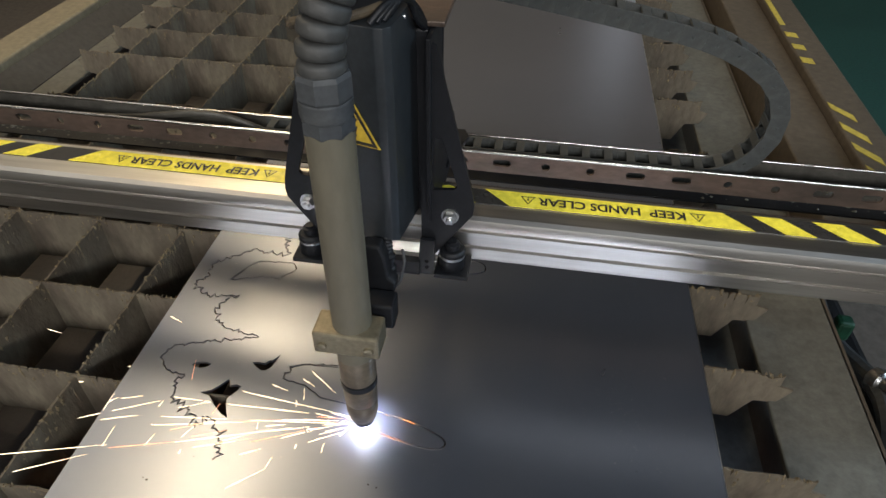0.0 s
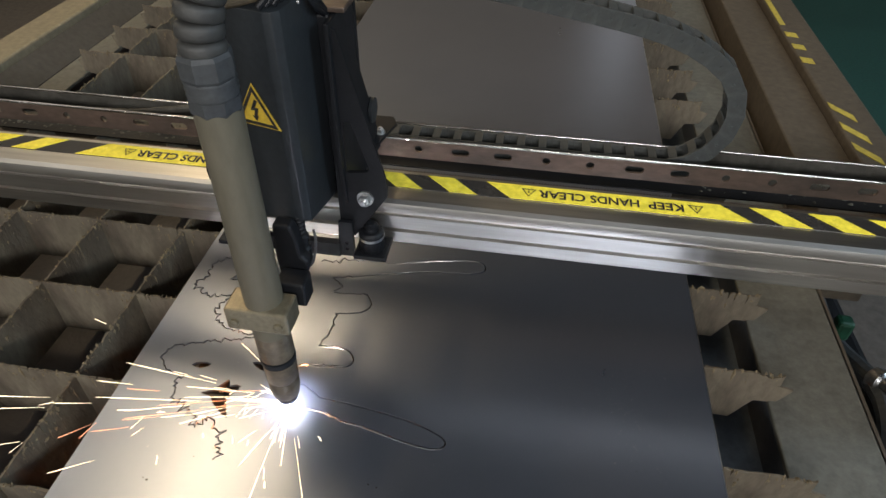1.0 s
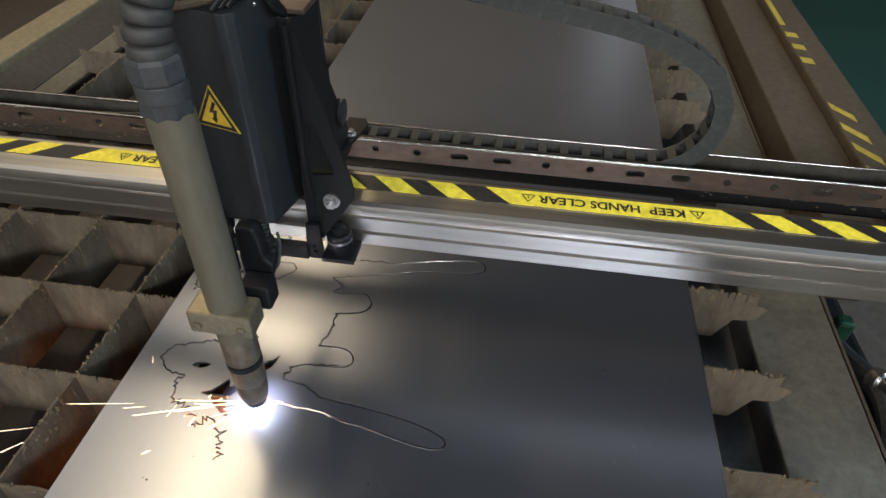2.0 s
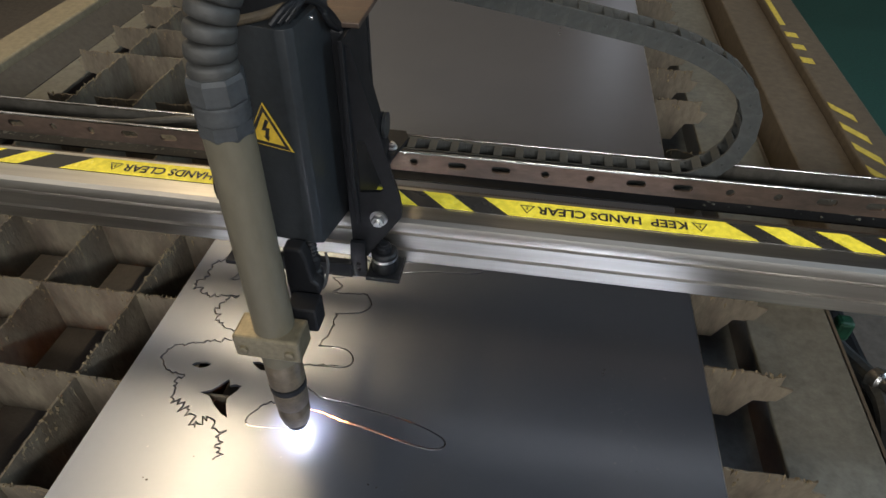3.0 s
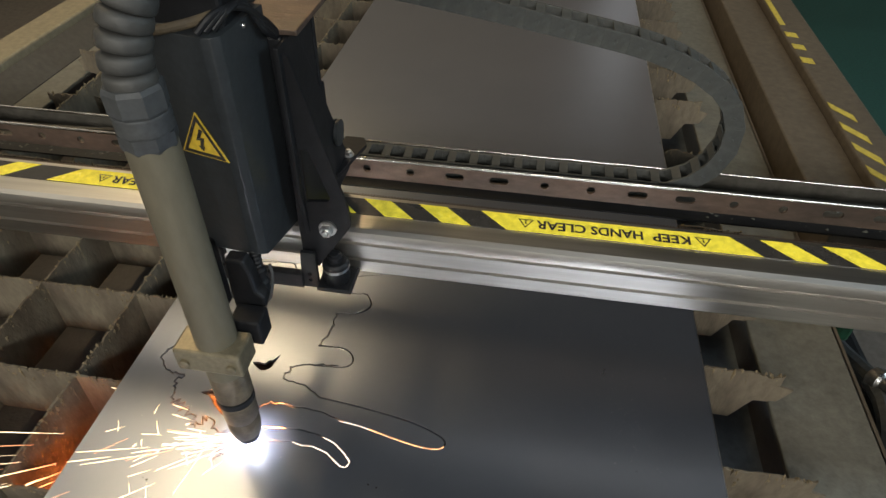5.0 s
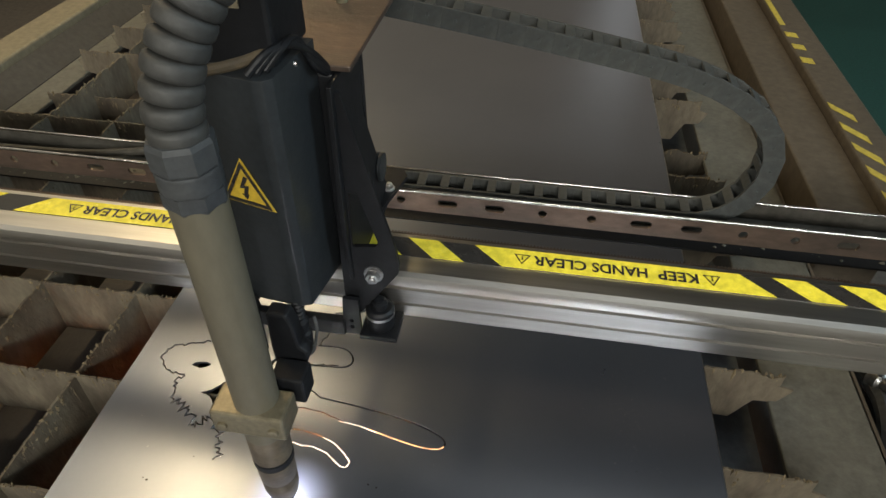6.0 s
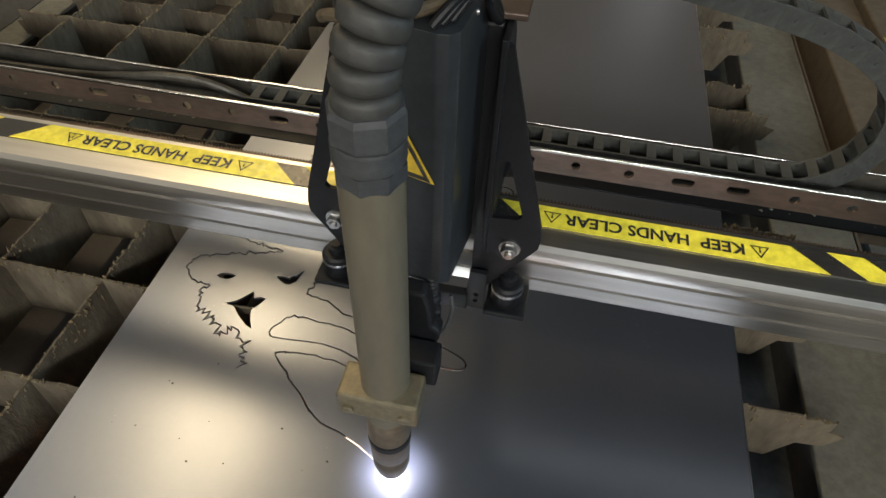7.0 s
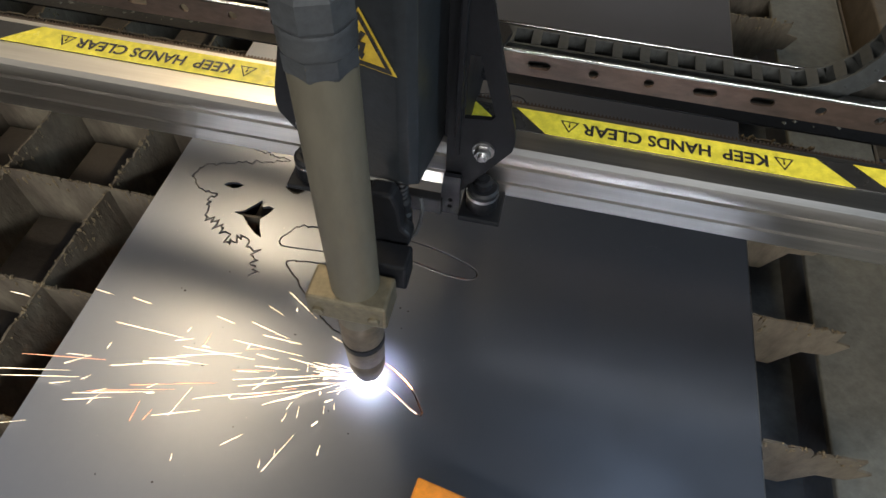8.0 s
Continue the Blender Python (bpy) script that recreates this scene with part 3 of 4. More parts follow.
def steel_sheet():
    fresh, _ = kerf_line()
    lines = [fur(HEAD, 0.0046, 0.0030, 1), fur(CHEEK, 0.0030, 0.0028, 2), fur(CHIN, 0.0075, 0.0023, 3), fur(EAR[:4], 0.0012, 0.006, 4), fur(EAR[3:], 0.0036, 0.0045, 5),
             fur(NECK[:4], 0.0026, 0.0032, 6), fur(NECK[3:], 0.0014, 0.004, 7), curve2(LOBE), curve2(TUFTS[:5], 4), fur(TUFTS[4:7], 0.0024, 0.003, 8), curve2(TUFTS[6:10], 4), fur(TUFTS[9:], 0.0024, 0.003, 9),
             fur(BACK[:2], 0.0018, 0.006, 10), curve2(BACK[1:], 5), fur(MANE, 0.0045, 0.0035, 11), [Vector(q) for q in fresh]]
    bm = cut_plate([(-0.40, -0.05), (0.2195, -0.05), (0.2195, 1.80), (-0.40, 1.80)], [EYE_HOLE, BROW_HOLE, NOSE_HOLE], lines, KERF, -0.003, 0.0)
    ob = part("steel_sheet", bm, STEEL, None, "", pose(0, 0, ZT))
    # bright metal ridges stand in for the glint on the cut edges
    for line in (curve2(LOBE), curve2(BACK[1:], 5), curve2(TUFTS[:5], 4), curve2(TUFTS[6:10], 4), fur(TUFTS[4:7], 0.0024, 0.003, 8), fur(CHIN, 0.0075, 0.0023, 3)):
        part("glint_ridge", ridge(line), CHROME, ob, "thin bright ridge added for the glint along the cut edge")
    # thin bright strip put on the edge for its highlight
    part("edge_glint", box(0.2197, 0.2203, -0.05, 1.80, -0.0029, 0.0001), CHROME, ob, "bright strip added for the highlight on the sheet's sheared edge")
    return tagged(ob, "bare grey steel sheet with an animal outline cut through it", "steel sheet")


steel_sheet()


def spatter():
    """Loose bright specks and dark grit on the sheet."""
    rnd = random.Random(21)
    bm = bmesh.new()
    for _ in range(260):
        x, y = (rnd.uniform(-0.38, 0.21), rnd.uniform(0.1, 0.75)) if rnd.random() < 0.6 else (rnd.gauss(0.135, 0.018), rnd.gauss(0.42, 0.035))
        r = rnd.uniform(0.00015, 0.00042)
        for v in bmesh.ops.create_icosphere(bm, subdivisions=1, radius=r)["verts"]:
            v.co += Vector((x, y, r * 0.8))
    return tagged(part("steel_specks", bm, CHROME, None, "", pose(0, 0, ZT)), "tiny bright steel specks scattered on the sheet", "specks", kind="stuff")


spatter()


def grit():
    """Dark grains of slag on the sheet."""
    rnd, bm = random.Random(5), bmesh.new()
    for _ in range(26):
        x, y, r = rnd.uniform(-0.36, -0.1), rnd.uniform(0.08, 0.30), rnd.uniform(0.0004, 0.0011)
        for v in bmesh.ops.create_icosphere(bm, subdivisions=1, radius=r)["verts"]:
            v.co = Vector((v.co.x * rnd.uniform(0.7, 1.6), v.co.y, v.co.z * 0.7)) + Vector((x, y, r * 0.5))
    return tagged(part("slag_grit", bm, PAN, None, "", pose(0, 0, ZT)), "dark grains of slag lying on the sheet", "grit", kind="stuff")


grit()


# ---- the gantry ----
GX0, GX1 = -1.16, 0.64
gantry = thing("gantry", "stainless gantry beam with hazard tape and a slotted iron behind", "gantry")
profile = [(0.1245, 0.134), (0.1245, 0.1455), (0.130, 0.147), (0.130, 0.152), (0.1205, 0.153), (0.1205, 0.1685), (0.124, 0.1692), (0.124, 0.1715), (0.1205, 0.1722), (0.1207, 0.177), (0.1225, 0.182), (0.127, 0.1845), (0.176, 0.1845), (0.178, 0.182), (0.178, 0.134)]
smooth(part("front_tube", prism(profile, GX0, GX1, "yz"), TUBE, gantry, "polished stainless tube with a rounded upper edge"), 25)
part("lower_flange", box(GX0, GX1, 0.127, 0.172, 0.129, 0.133, 0.001), TUBE, gantry)


def gear_rack():
    bm = box(GX0, GX1, 0.1785, 0.183, 0.172, 0.180)
    n, pitch = 600, 0.003
    for i in range(n):
        x = GX0 + pitch * i
        a = [bm.verts.new(q) for q in ((x, 0.1832, 0.1735), (x + 0.0022, 0.1832, 0.1735), (x + 0.0015, 0.1862, 0.1735), (x + 0.0007, 0.1862, 0.1735))]
        b = [bm.verts.new((v.co.x, v.co.y, 0.1795)) for v in a]
        bm.faces.new(b)
        bm.faces.new((a[2], a[3], b[3], b[2]))
        bm.faces.new((a[1], a[2], b[2], b[1]))
        bm.faces.new((a[3], a[0], b[0], b[3]))
    return bm


part("gear_rack", gear_rack(), ANGLE, gantry, "fine toothed steel rack")


def slotted_plate():
    """An upright strip with round holes and slots in turn."""
    holes = []
    for k in range(-25, 10):
        x = 0.1232 + 0.0497 * k
        half = 0.0105 if k % 4 in (0, 1) else 0.0046
        ring = []
        for n in range(14):
            a = 2 * math.pi * (n + 0.5) / 14
            ring.append((x + (half - 0.0046) * (1 if math.cos(a) > 0 else -1) + 0.0046 * math.cos(a), 0.1545 + 0.0046 * math.sin(a)))
        holes.append(ring)
    bm = cut_plate([(GX0, 0.1415), (GX1, 0.1415), (GX1, 0.1655), (GX0, 0.1655)], holes, [], 0.001, 0.0, 0.003)
    for v in bm.verts:
        v.co = Vector((v.co.x, 0.2695 - v.co.z, v.co.y))
    bmesh.ops.recalc_face_normals(bm, faces=bm.faces)
    return bm


part("slotted_iron", slotted_plate(), ANGLE, gantry, "reddish brown slotted iron strip")
# black strip added behind the holes to stand for the shade in them
part("hole_shade_strip", box(GX0, GX1, 0.2702, 0.2950, 0.1250, 0.1270), BLACK, gantry)


def rounded_lip(y, low, top, half):
    """A thin upright strip with a rounded upper edge, along x."""
    arc = [(y - half * math.cos(a), top - half + half * math.sin(a)) for a in (math.pi * k / 8 for k in range(9))]
    return prism([(y - half, low), *arc, (y + half, low)], GX0, GX1, "yz")


smooth(part("iron_lip", rounded_lip(0.2682, 0.1657, 0.1685, 0.0017), EDGE, gantry, "worn bright upper edge of the iron"), 50)
part("cable_tray", prism([(0.2955, 0.1245), (0.331, 0.1245), (0.331, 0.1290), (0.2955, 0.1290)], GX0, GX1, "yz"), TRAY, gantry, "dusty galvanised cable tray")
part("tray_lip", box(GX0, GX1, 0.3313, 0.3333, 0.1245, 0.1478), TRAY, gantry)
smooth(part("tray_edge", rounded_lip(0.3323, 0.1479, 0.1505, 0.0015), EDGE, gantry, "worn bright rear edge of the tray"), 50)


def tray_dirt():
    """Scale and grit lying along the tray."""
    rnd, verts, faces = random.Random(61), [], []
    for _ in range(900):
        x, y, r, k = rnd.uniform(GX0, -0.36) if rnd.random() < 0.7 else rnd.uniform(0.2, GX1), rnd.uniform(0.277, 0.328), rnd.uniform(0.0006, 0.0026), len(verts)
        z = 0.1291 if y > 0.2955 else 0.1271
        verts += [(x + r * rnd.uniform(-1.6, -0.6), y + r * rnd.uniform(-0.4, 0.4), z), (x, y - r, z), (x + r * rnd.uniform(0.6, 1.6), y, z), (x, y + r, z), (x, y, z + r * rnd.uniform(0.4, 1.0))]
        faces += [(k + i, k + (i + 1) % 4, k + 4) for i in range(4)]
    me = bpy.data.meshes.new("tray_dirt")
    me.from_pydata(verts, [], faces)
    bm = bmesh.new()
    bm.from_mesh(me)
    bpy.data.meshes.remove(me)
    return bm


tagged(part("tray_dirt", tray_dirt(), LEDGE, gantry), "grit and scale lying in the tray", kind="stuff")
for x in (GX0, GX1 - 0.008):
    part("end_plate", box(x, x + 0.008, 0.10, 0.36, 0.03, 0.20, 0.002), BLACK, gantry)
    part("end_carriage", box(x - 0.02, x + 0.05, 0.08, 0.38, 0.002, 0.03, 0.004), BLACK, gantry)
for x in (GX0 + 0.01, GX1 - 0.02):
    part("cross_tie", box(x, x + 0.03, 0.179, 0.256, 0.120, 0.132), BLACK, gantry)

TAPE_Y0, TAPE_Y1, TAPE_Z = 0.1466, 0.1706, 0.1852
part("tape_backing", box(GX0 + 0.03, GX1 - 0.03, TAPE_Y0, TAPE_Y1, 0.1846, TAPE_Z), INK, gantry, "black hazard tape")


def yellow_field(x0, x1, lean0=1, lean1=1):
    slant = 0.026
    return prism([(x0 + slant * lean0, TAPE_Y0), (x1 + slant * lean1, TAPE_Y0), (x1, TAPE_Y1), (x0, TAPE_Y1)], TAPE_Z + 0.0001, TAPE_Z + 0.0005)


def warning_triangle(size, rim):
    """A triangle outline with a mark inside, flat, its point to +y."""
    bm = bmesh.new()
    outer = [Vector((size * math.cos(a), size * math.sin(a), 0)) for a in (radians(90), radians(210), radians(330))]
    inner = [q * (1 - rim) for q in outer]
    o, n = [bm.verts.new(q) for q in outer], [bm.verts.new(q) for q in inner]
    for i in range(3):
        bm.faces.new((o[i], o[(i + 1) % 3], n[(i + 1) % 3], n[i]))
    w = size * 0.09
    for pts in (((-w, 0.30), (w, 0.30), (w * 0.6, -0.12), (-w * 0.6, -0.12)), ((-w, -0.2), (w, -0.2), (w, -0.32), (-w, -0.32))):
        bm.faces.new([bm.verts.new((px, py * size, 0)) for px, py in pts][::-1])
    return bm


FLIP = pose(0, 0, 0, 0, 0, 180)
for k in range(-2, 2):
    x = 0.425 * k
    part("tape_label", yellow_field(x - (0.036 if k >= 0 else 0.022), x + 0.192, 1 if k >= 0 else -1), YELLOW, gantry, "yellow label reading KEEP HANDS CLEAR")
    for word, dx, wide in (("KEEP", 0.1400, 0.0335), ("HANDS", 0.0909, 0.0471), ("CLEAR", 0.0401, 0.0460)):
        part("tape_lettering", lettering(word, 0.0165, wide), INK, gantry, "", pose(x + dx, 0.1586, TAPE_Z + 0.0009) @ FLIP)
    for dx in (0.007, 0.168):
        part("warning_symbol", warning_triangle(0.0085, 0.24), INK, gantry, "", pose(x + dx, 0.1598, TAPE_Z + 0.0009) @ FLIP)
    for i in range(3):
        if x + 0.219 + 0.054 * i < GX1 - 0.08:
            part("tape_stripe", yellow_field(x + 0.2195 + 0.0545 * i, x + 0.2465 + 0.0545 * i, *((1, 1) if k > -2 else (-1, -1))), YELLOW, gantry)

# loose cable from the chain's fixed end along the tray
part("tray_cable", pipe([(-0.33, 0.312, 0.139), (-0.37, 0.305, 0.158), (-0.41, 0.298, 0.164), (-0.46, 0.302, 0.154), (-0.55, 0.315, 0.136), (-0.8, 0.312, 0.1335), (-1.1, 0.314, 0.1335)], 0.0045), TRAY, gantry, "dusty cable lying in the tray")


# ---- the torch carriage; its origin is under the torch tip, on the sheet ----
carriage = thing("torch_carriage", "black torch carriage with a plasma torch and corrugated hose", "torch carriage")
torch = smooth(part("torch_body", lathe([(0.0165, 0.118), (0.0168, 0.12), (0.0168, 0.346), (0.0168, 0.352)], 40), TORCH_TUBE, carriage, "dusty beige torch tube"))
smooth(part("torch_head", lathe([(0.0150, 0.0845), (0.0166, 0.086), (0.0166, 0.118), (0.016, 0.120)], 40), SHIELD, carriage, "brown scorched torch head"))
smooth(part("seal_ring", lathe([(0.0150, 0.0765), (0.0168, 0.0775), (0.0168, 0.0835), (0.0150, 0.0843)], 40), BLACK, carriage, "sooty dark seal ring"))
smooth(part("shield_cup", lathe([(0.0098, 0.022), (0.0130, 0.025), (0.0150, 0.036), (0.0152, 0.046), (0.0144, 0.048), (0.0144, 0.051), (0.0156, 0.053), (0.0160, 0.0755), (0.015, 0.0762)], 40), SHIELD, carriage, "scorched brown shield cup"), 30)
nozzle = smooth(part("nozzle", lathe([(0.004, 0.010), (0.0080, 0.0115), (0.0102, 0.016), (0.0106, 0.0218)], 32), BLACK, carriage, "small dark nozzle"))
for k in range(6):
    smooth(part("nozzle_stud", lathe([(0.0016, 0), (0.0012, 0.0010)], 8, pose(0.0088 * math.cos(k * 1.047 + 0.4), 0.0088 * math.sin(k * 1.047 + 0.4), 0.0145, 0, 105, math.degrees(k * 1.047 + 0.4))), CHROME, nozzle))


def clamp():
    c = part("torch_clamp", box(-0.0305, 0.0265, -0.0185, 0.010, 0.1335, 0.1585, 0.0022), BRASS, carriage, "brass-coloured metal torch clamp")
    for x in (-0.0225, 0.0175):
        smooth(part("clamp_bolt", lathe([(0.0042, 0), (0.0042, 0.0025), (0.0034, 0.003)], 16, pose(x, -0.0183, 0.1435, 90, 0, 0)), BRASS, c))
    return c


clamp()
part("holder_block", box(0.006, 0.0325, 0.013, 0.034, 0.139, 0.166, 0.002), BLACK, carriage)
part("holder_arm", prism([(0.002, 0.140), (0.012, 0.138), (0.024, 0.150), (0.0297, 0.1646), (0.030, 0.172), (0.024, 0.178), (0.022, 0.20), (0.018, 0.212), (0.002, 0.212), (0.0003, 0.174)], 0.036, 0.050, "xz", 0.0025), BLACK, carriage)
smooth(part("lift_screw", lathe([(0.004, 0.155), (0.0072, 0.158), (0.0072, 0.172), (0.0052, 0.174), (0.0052, 0.180), (0.0066, 0.181), (0.0066, 0.186), (0.0040, 0.188), (0.0040, 0.215)], 20, pose(0.019, 0.057, 0)), BLACK, carriage, "dark threaded lift screw"))
for dz in range(5):
    smooth(part("screw_thread", lathe([(0.0040, 0), (0.0050, 0.0012), (0.0040, 0.0024)], 16, pose(0.019, 0.057, 0.190 + 0.0042 * dz)), BLACK, carriage))
part("sensor_wire", pipe([(0.034, 0.050, 0.200), (0.036, 0.047, 0.190), (0.034, 0.045, 0.176), (0.030, 0.044, 0.164), (0.020, 0.044, 0.156)], 0.0013), RUBBER, carriage)
part("lift_post", box(-0.030, -0.018, 0.053, 0.066, 0.135, 0.21, 0.002), BLACK, carriage)

# lifter cover with folded facets
cover_plan = [(-0.043, 0.118), (-0.043, 0.085), (-0.040, 0.076), (-0.033, 0.0690), (-0.024, 0.0640), (-0.002, 0.0578), (0.019, 0.0527), (0.0255, 0.0535), (0.0305, 0.0585), (0.036, 0.118)]
lifter = prism(cover_plan, 0.194, 0.3905, "xy", 0.0010)
for v in lifter.verts:
    if v.co.z < 0.2 and v.co.y < 0.073:
        v.co.z += (0.073 - v.co.y) * 0.62
smooth(part("lifter_cover", lifter, COVER, carriage, "glossy dark lifter cover with a rounded front"), 38)
part("lifter_body", box(-0.044, 0.0455, 0.1185, 0.186, 0.192, 0.3655, 0.002), BLACK, carriage)
for x, y, z in ((0.0332, 0.0885, 0.386), (0.0359, 0.1170, 0.373)):
    smooth(part("cover_screw", lathe([(0.002, 0), (0.0016, 0.0012)], 12, pose(x, y, z, 0, 90, 0)), CHROME, carriage))


def shock_label():
    """Yellow triangle with a black rim and a lightning bolt, on the cover's front facets."""
    def tri(s, h, dz=0.0):
        pts = [(0, 0.0225 * s + dz), (-0.0215 * s, -0.0145 * s + dz), (0.0215 * s, -0.0145 * s + dz)]
        return prism(pts, h, h + 0.0003, "xz", 0.0)
    base = pose(-0.0005, 0.0562, 0.3115, 0, 0, -14.5)
    lab = part("shock_label", tri(1.0, 0.0), AMBER, carriage, "yellow high voltage warning triangle", base)
    rim = cut_plate([(0, 0.0205), (-0.0192, -0.0132), (0.0192, -0.0132)], [[(0, 0.0155), (-0.0150, -0.0105), (0.0150, -0.0105)]], [], 0.001, 0.0, 0.0003)
    for v in rim.verts:
        v.co = Vector((v.co.x, -0.0006 - v.co.z, v.co.y))
    part("label_rim", rim, INK, lab)
    bolt = [(0.0005, 0.009), (-0.0045, -0.001), (-0.0005, -0.0005), (-0.002, -0.006), (-0.0035, -0.0055), (0.0, -0.0095), (0.0022, -0.005), (0.0008, -0.0055), (0.0032, 0.002), (-0.0005, 0.0015), (0.0035, 0.008)]
    part("label_flash", prism(bolt, -0.0010, -0.0005, "xz"), INK, lab)


shock_label()

# stepper motor above the cover, with wires and a strap
motor = part("lift_motor", box(-0.030, 0.028, 0.072, 0.130, 0.388, 0.465, 0.003), BLACK, carriage)
part("motor_plate", box(-0.022, 0.012, 0.0705, 0.0718, 0.425, 0.452), BEIGE, motor, "worn beige motor name plate")
part("strap", pipe([(-0.046, 0.074, 0.380), (-0.036, 0.062, 0.388), (-0.015, 0.058, 0.391), (0.010, 0.064, 0.396), (0.028, 0.079, 0.400)], 0.0034), LEATHER, carriage, "frayed brown strap round the wires")
for i in range(3):
    part("wire", pipe([(0.016 + 0.004 * i, 0.056 + 0.004 * i, 0.392), (0.026 + 0.003 * i, 0.066 + 0.004 * i, 0.402), (0.034, 0.085 + 0.004 * i, 0.400), (0.040, 0.105, 0.385 - 0.004 * i), (0.042, 0.13, 0.36)], 0.0026), BLACK, carriage)


def side_bracket(s):
    """Gusset plate, front bracket, nut, foot and guide roller at one side."""
    b = part("side_bracket", prism([(0.108, 0.175), (0.235, 0.175), (0.232, 0.195), (0.150, 0.345), (0.135, 0.3655), (0.100, 0.3655), (0.098, 0.24)], 0.046 * s, 0.050 * s, "yz", 0.0008), BLACK, carriage)
    front = cut_plate([(0.047, 0.3616), (0.0532, 0.3576), (0.0608, 0.3103), (0.069, 0.2767), (0.0806, 0.2405), (0.0870, 0.222), (0.0885, 0.210), (0.0876, 0.2006), (0.0753, 0.1857), (0.0572, 0.173), (0.0547, 0.1656), (0.0535, 0.150), (0.040, 0.150), (0.0416, 0.1708), (0.040, 0.2009), (0.0422, 0.2361), (0.0475, 0.2804), (0.0443, 0.3139)],
                      [[(0.0525, 0.2778), (0.0590, 0.2774), (0.0727, 0.2305), (0.0700, 0.2270), (0.0514, 0.2249)]], [], 0.001, 0.0, 0.004)
    for v in front.verts:
        v.co = Vector((s * v.co.x, 0.110 - v.co.z if s > 0 else 0.106 + v.co.z, v.co.y))
    bmesh.ops.recalc_face_normals(front, faces=front.faces)
    part("front_bracket", front, BLACK, b)
    smooth(part("hex_nut", hexagon(0.0062, 0.0075), CHROME, b, "bright steel hex nut", pose(0.067 * s, 0.106, 0.198)), 30)
    post = cut_plate([(0.037, 0.129), (0.0535, 0.129), (0.0535, 0.172), (0.040, 0.172)], [[(0.046 + 0.0022 * math.cos(a), h + 0.0022 * math.sin(a)) for a in (0, 1.05, 2.1, 3.14, 4.2, 5.2)] for h in (0.138, 0.1455)], [], 0.001, 0, 0.004)
    for v in post.verts:
        v.co = Vector((s * v.co.x, 0.098 + v.co.z, v.co.y))
    bmesh.ops.recalc_face_normals(post, faces=post.faces)
    part("foot_post", post, BLACK, b)
    part("foot_plate", box(min(0.054 * s, 0.087 * s), max(0.054 * s, 0.087 * s), 0.090, 0.124, 0.1325, 0.1375, 0.001), BLACK, b)
    smooth(part("guide_roller", lathe([(0.0115, 0.1375), (0.0125, 0.139), (0.0125, 0.158), (0.0105, 0.160), (0.0070, 0.160), (0.0070, 0.166), (0.0045, 0.167), (0.0045, 0.169)], 28, pose(0.070 * s, 0.106, 0)), BLACK, b, "black guide roller with a pale band"))
    smooth(part("roller_band", lathe([(0.0126, 0.1515), (0.0128, 0.1520), (0.0128, 0.1540), (0.0126, 0.1545)], 28, pose(0.070 * s, 0.106, 0)), CHROME, b))
    part("rear_plate", prism([(0.040 * s, 0.19), (0.052 * s, 0.19), (0.066 * s, 0.250), (0.060 * s, 0.262), (0.040 * s, 0.262)], 0.193, 0.197, "xy"), BLACK, b)
    smooth(part("rear_bolt", hexagon(0.0042, 0.005), CHROME, b, "", pose(0.053 * s, 0.226, 0.197, -90, 0, 0)), 30)
    smooth(part("idler_wheel", lathe([(0.006, -0.004), (0.013, -0.004), (0.013, -0.001), (0.011, 0), (0.013, 0.001), (0.013, 0.004), (0.006, 0.004)], 24, pose(0.050 * s, 0.205, 0.236, 0, 90, 0)), COVER, b, "black grooved idler wheel"))
    return b


side_bracket(1)
side_bracket(-1)
part("foot_bar", box(-0.040, 0.040, 0.094, 0.103, 0.130, 0.1465, 0.001), BLACK, carriage)
part("back_plate", box(-0.046, 0.046, 0.187, 0.193, 0.19, 0.37, 0.001), BLACK, carriage)
part("top_bridge", box(-0.046, 0.0577, 0.121, 0.30, 0.3665, 0.3710, 0.001), ANGLE, carriage, "rusty brown carriage top plate")
part("drive_motor", box(-0.02, 0.03, 0.197, 0.245, 0.20, 0.27, 0.003), BLACK, carriage)
smooth(part("grease_fitting", lathe([(0.005, 0), (0.005, 0.004), (0.003, 0.006), (0.003, 0.012), (0.0042, 0.014), (0.003, 0.018)], 12, pose(0.020, 0.235, 0.371)), BRASS, carriage))
part("chain_anchor", box(0.004, 0.036, 0.294, 0.330, 0.350, 0.3660, 0.0008), BLACK, carriage)


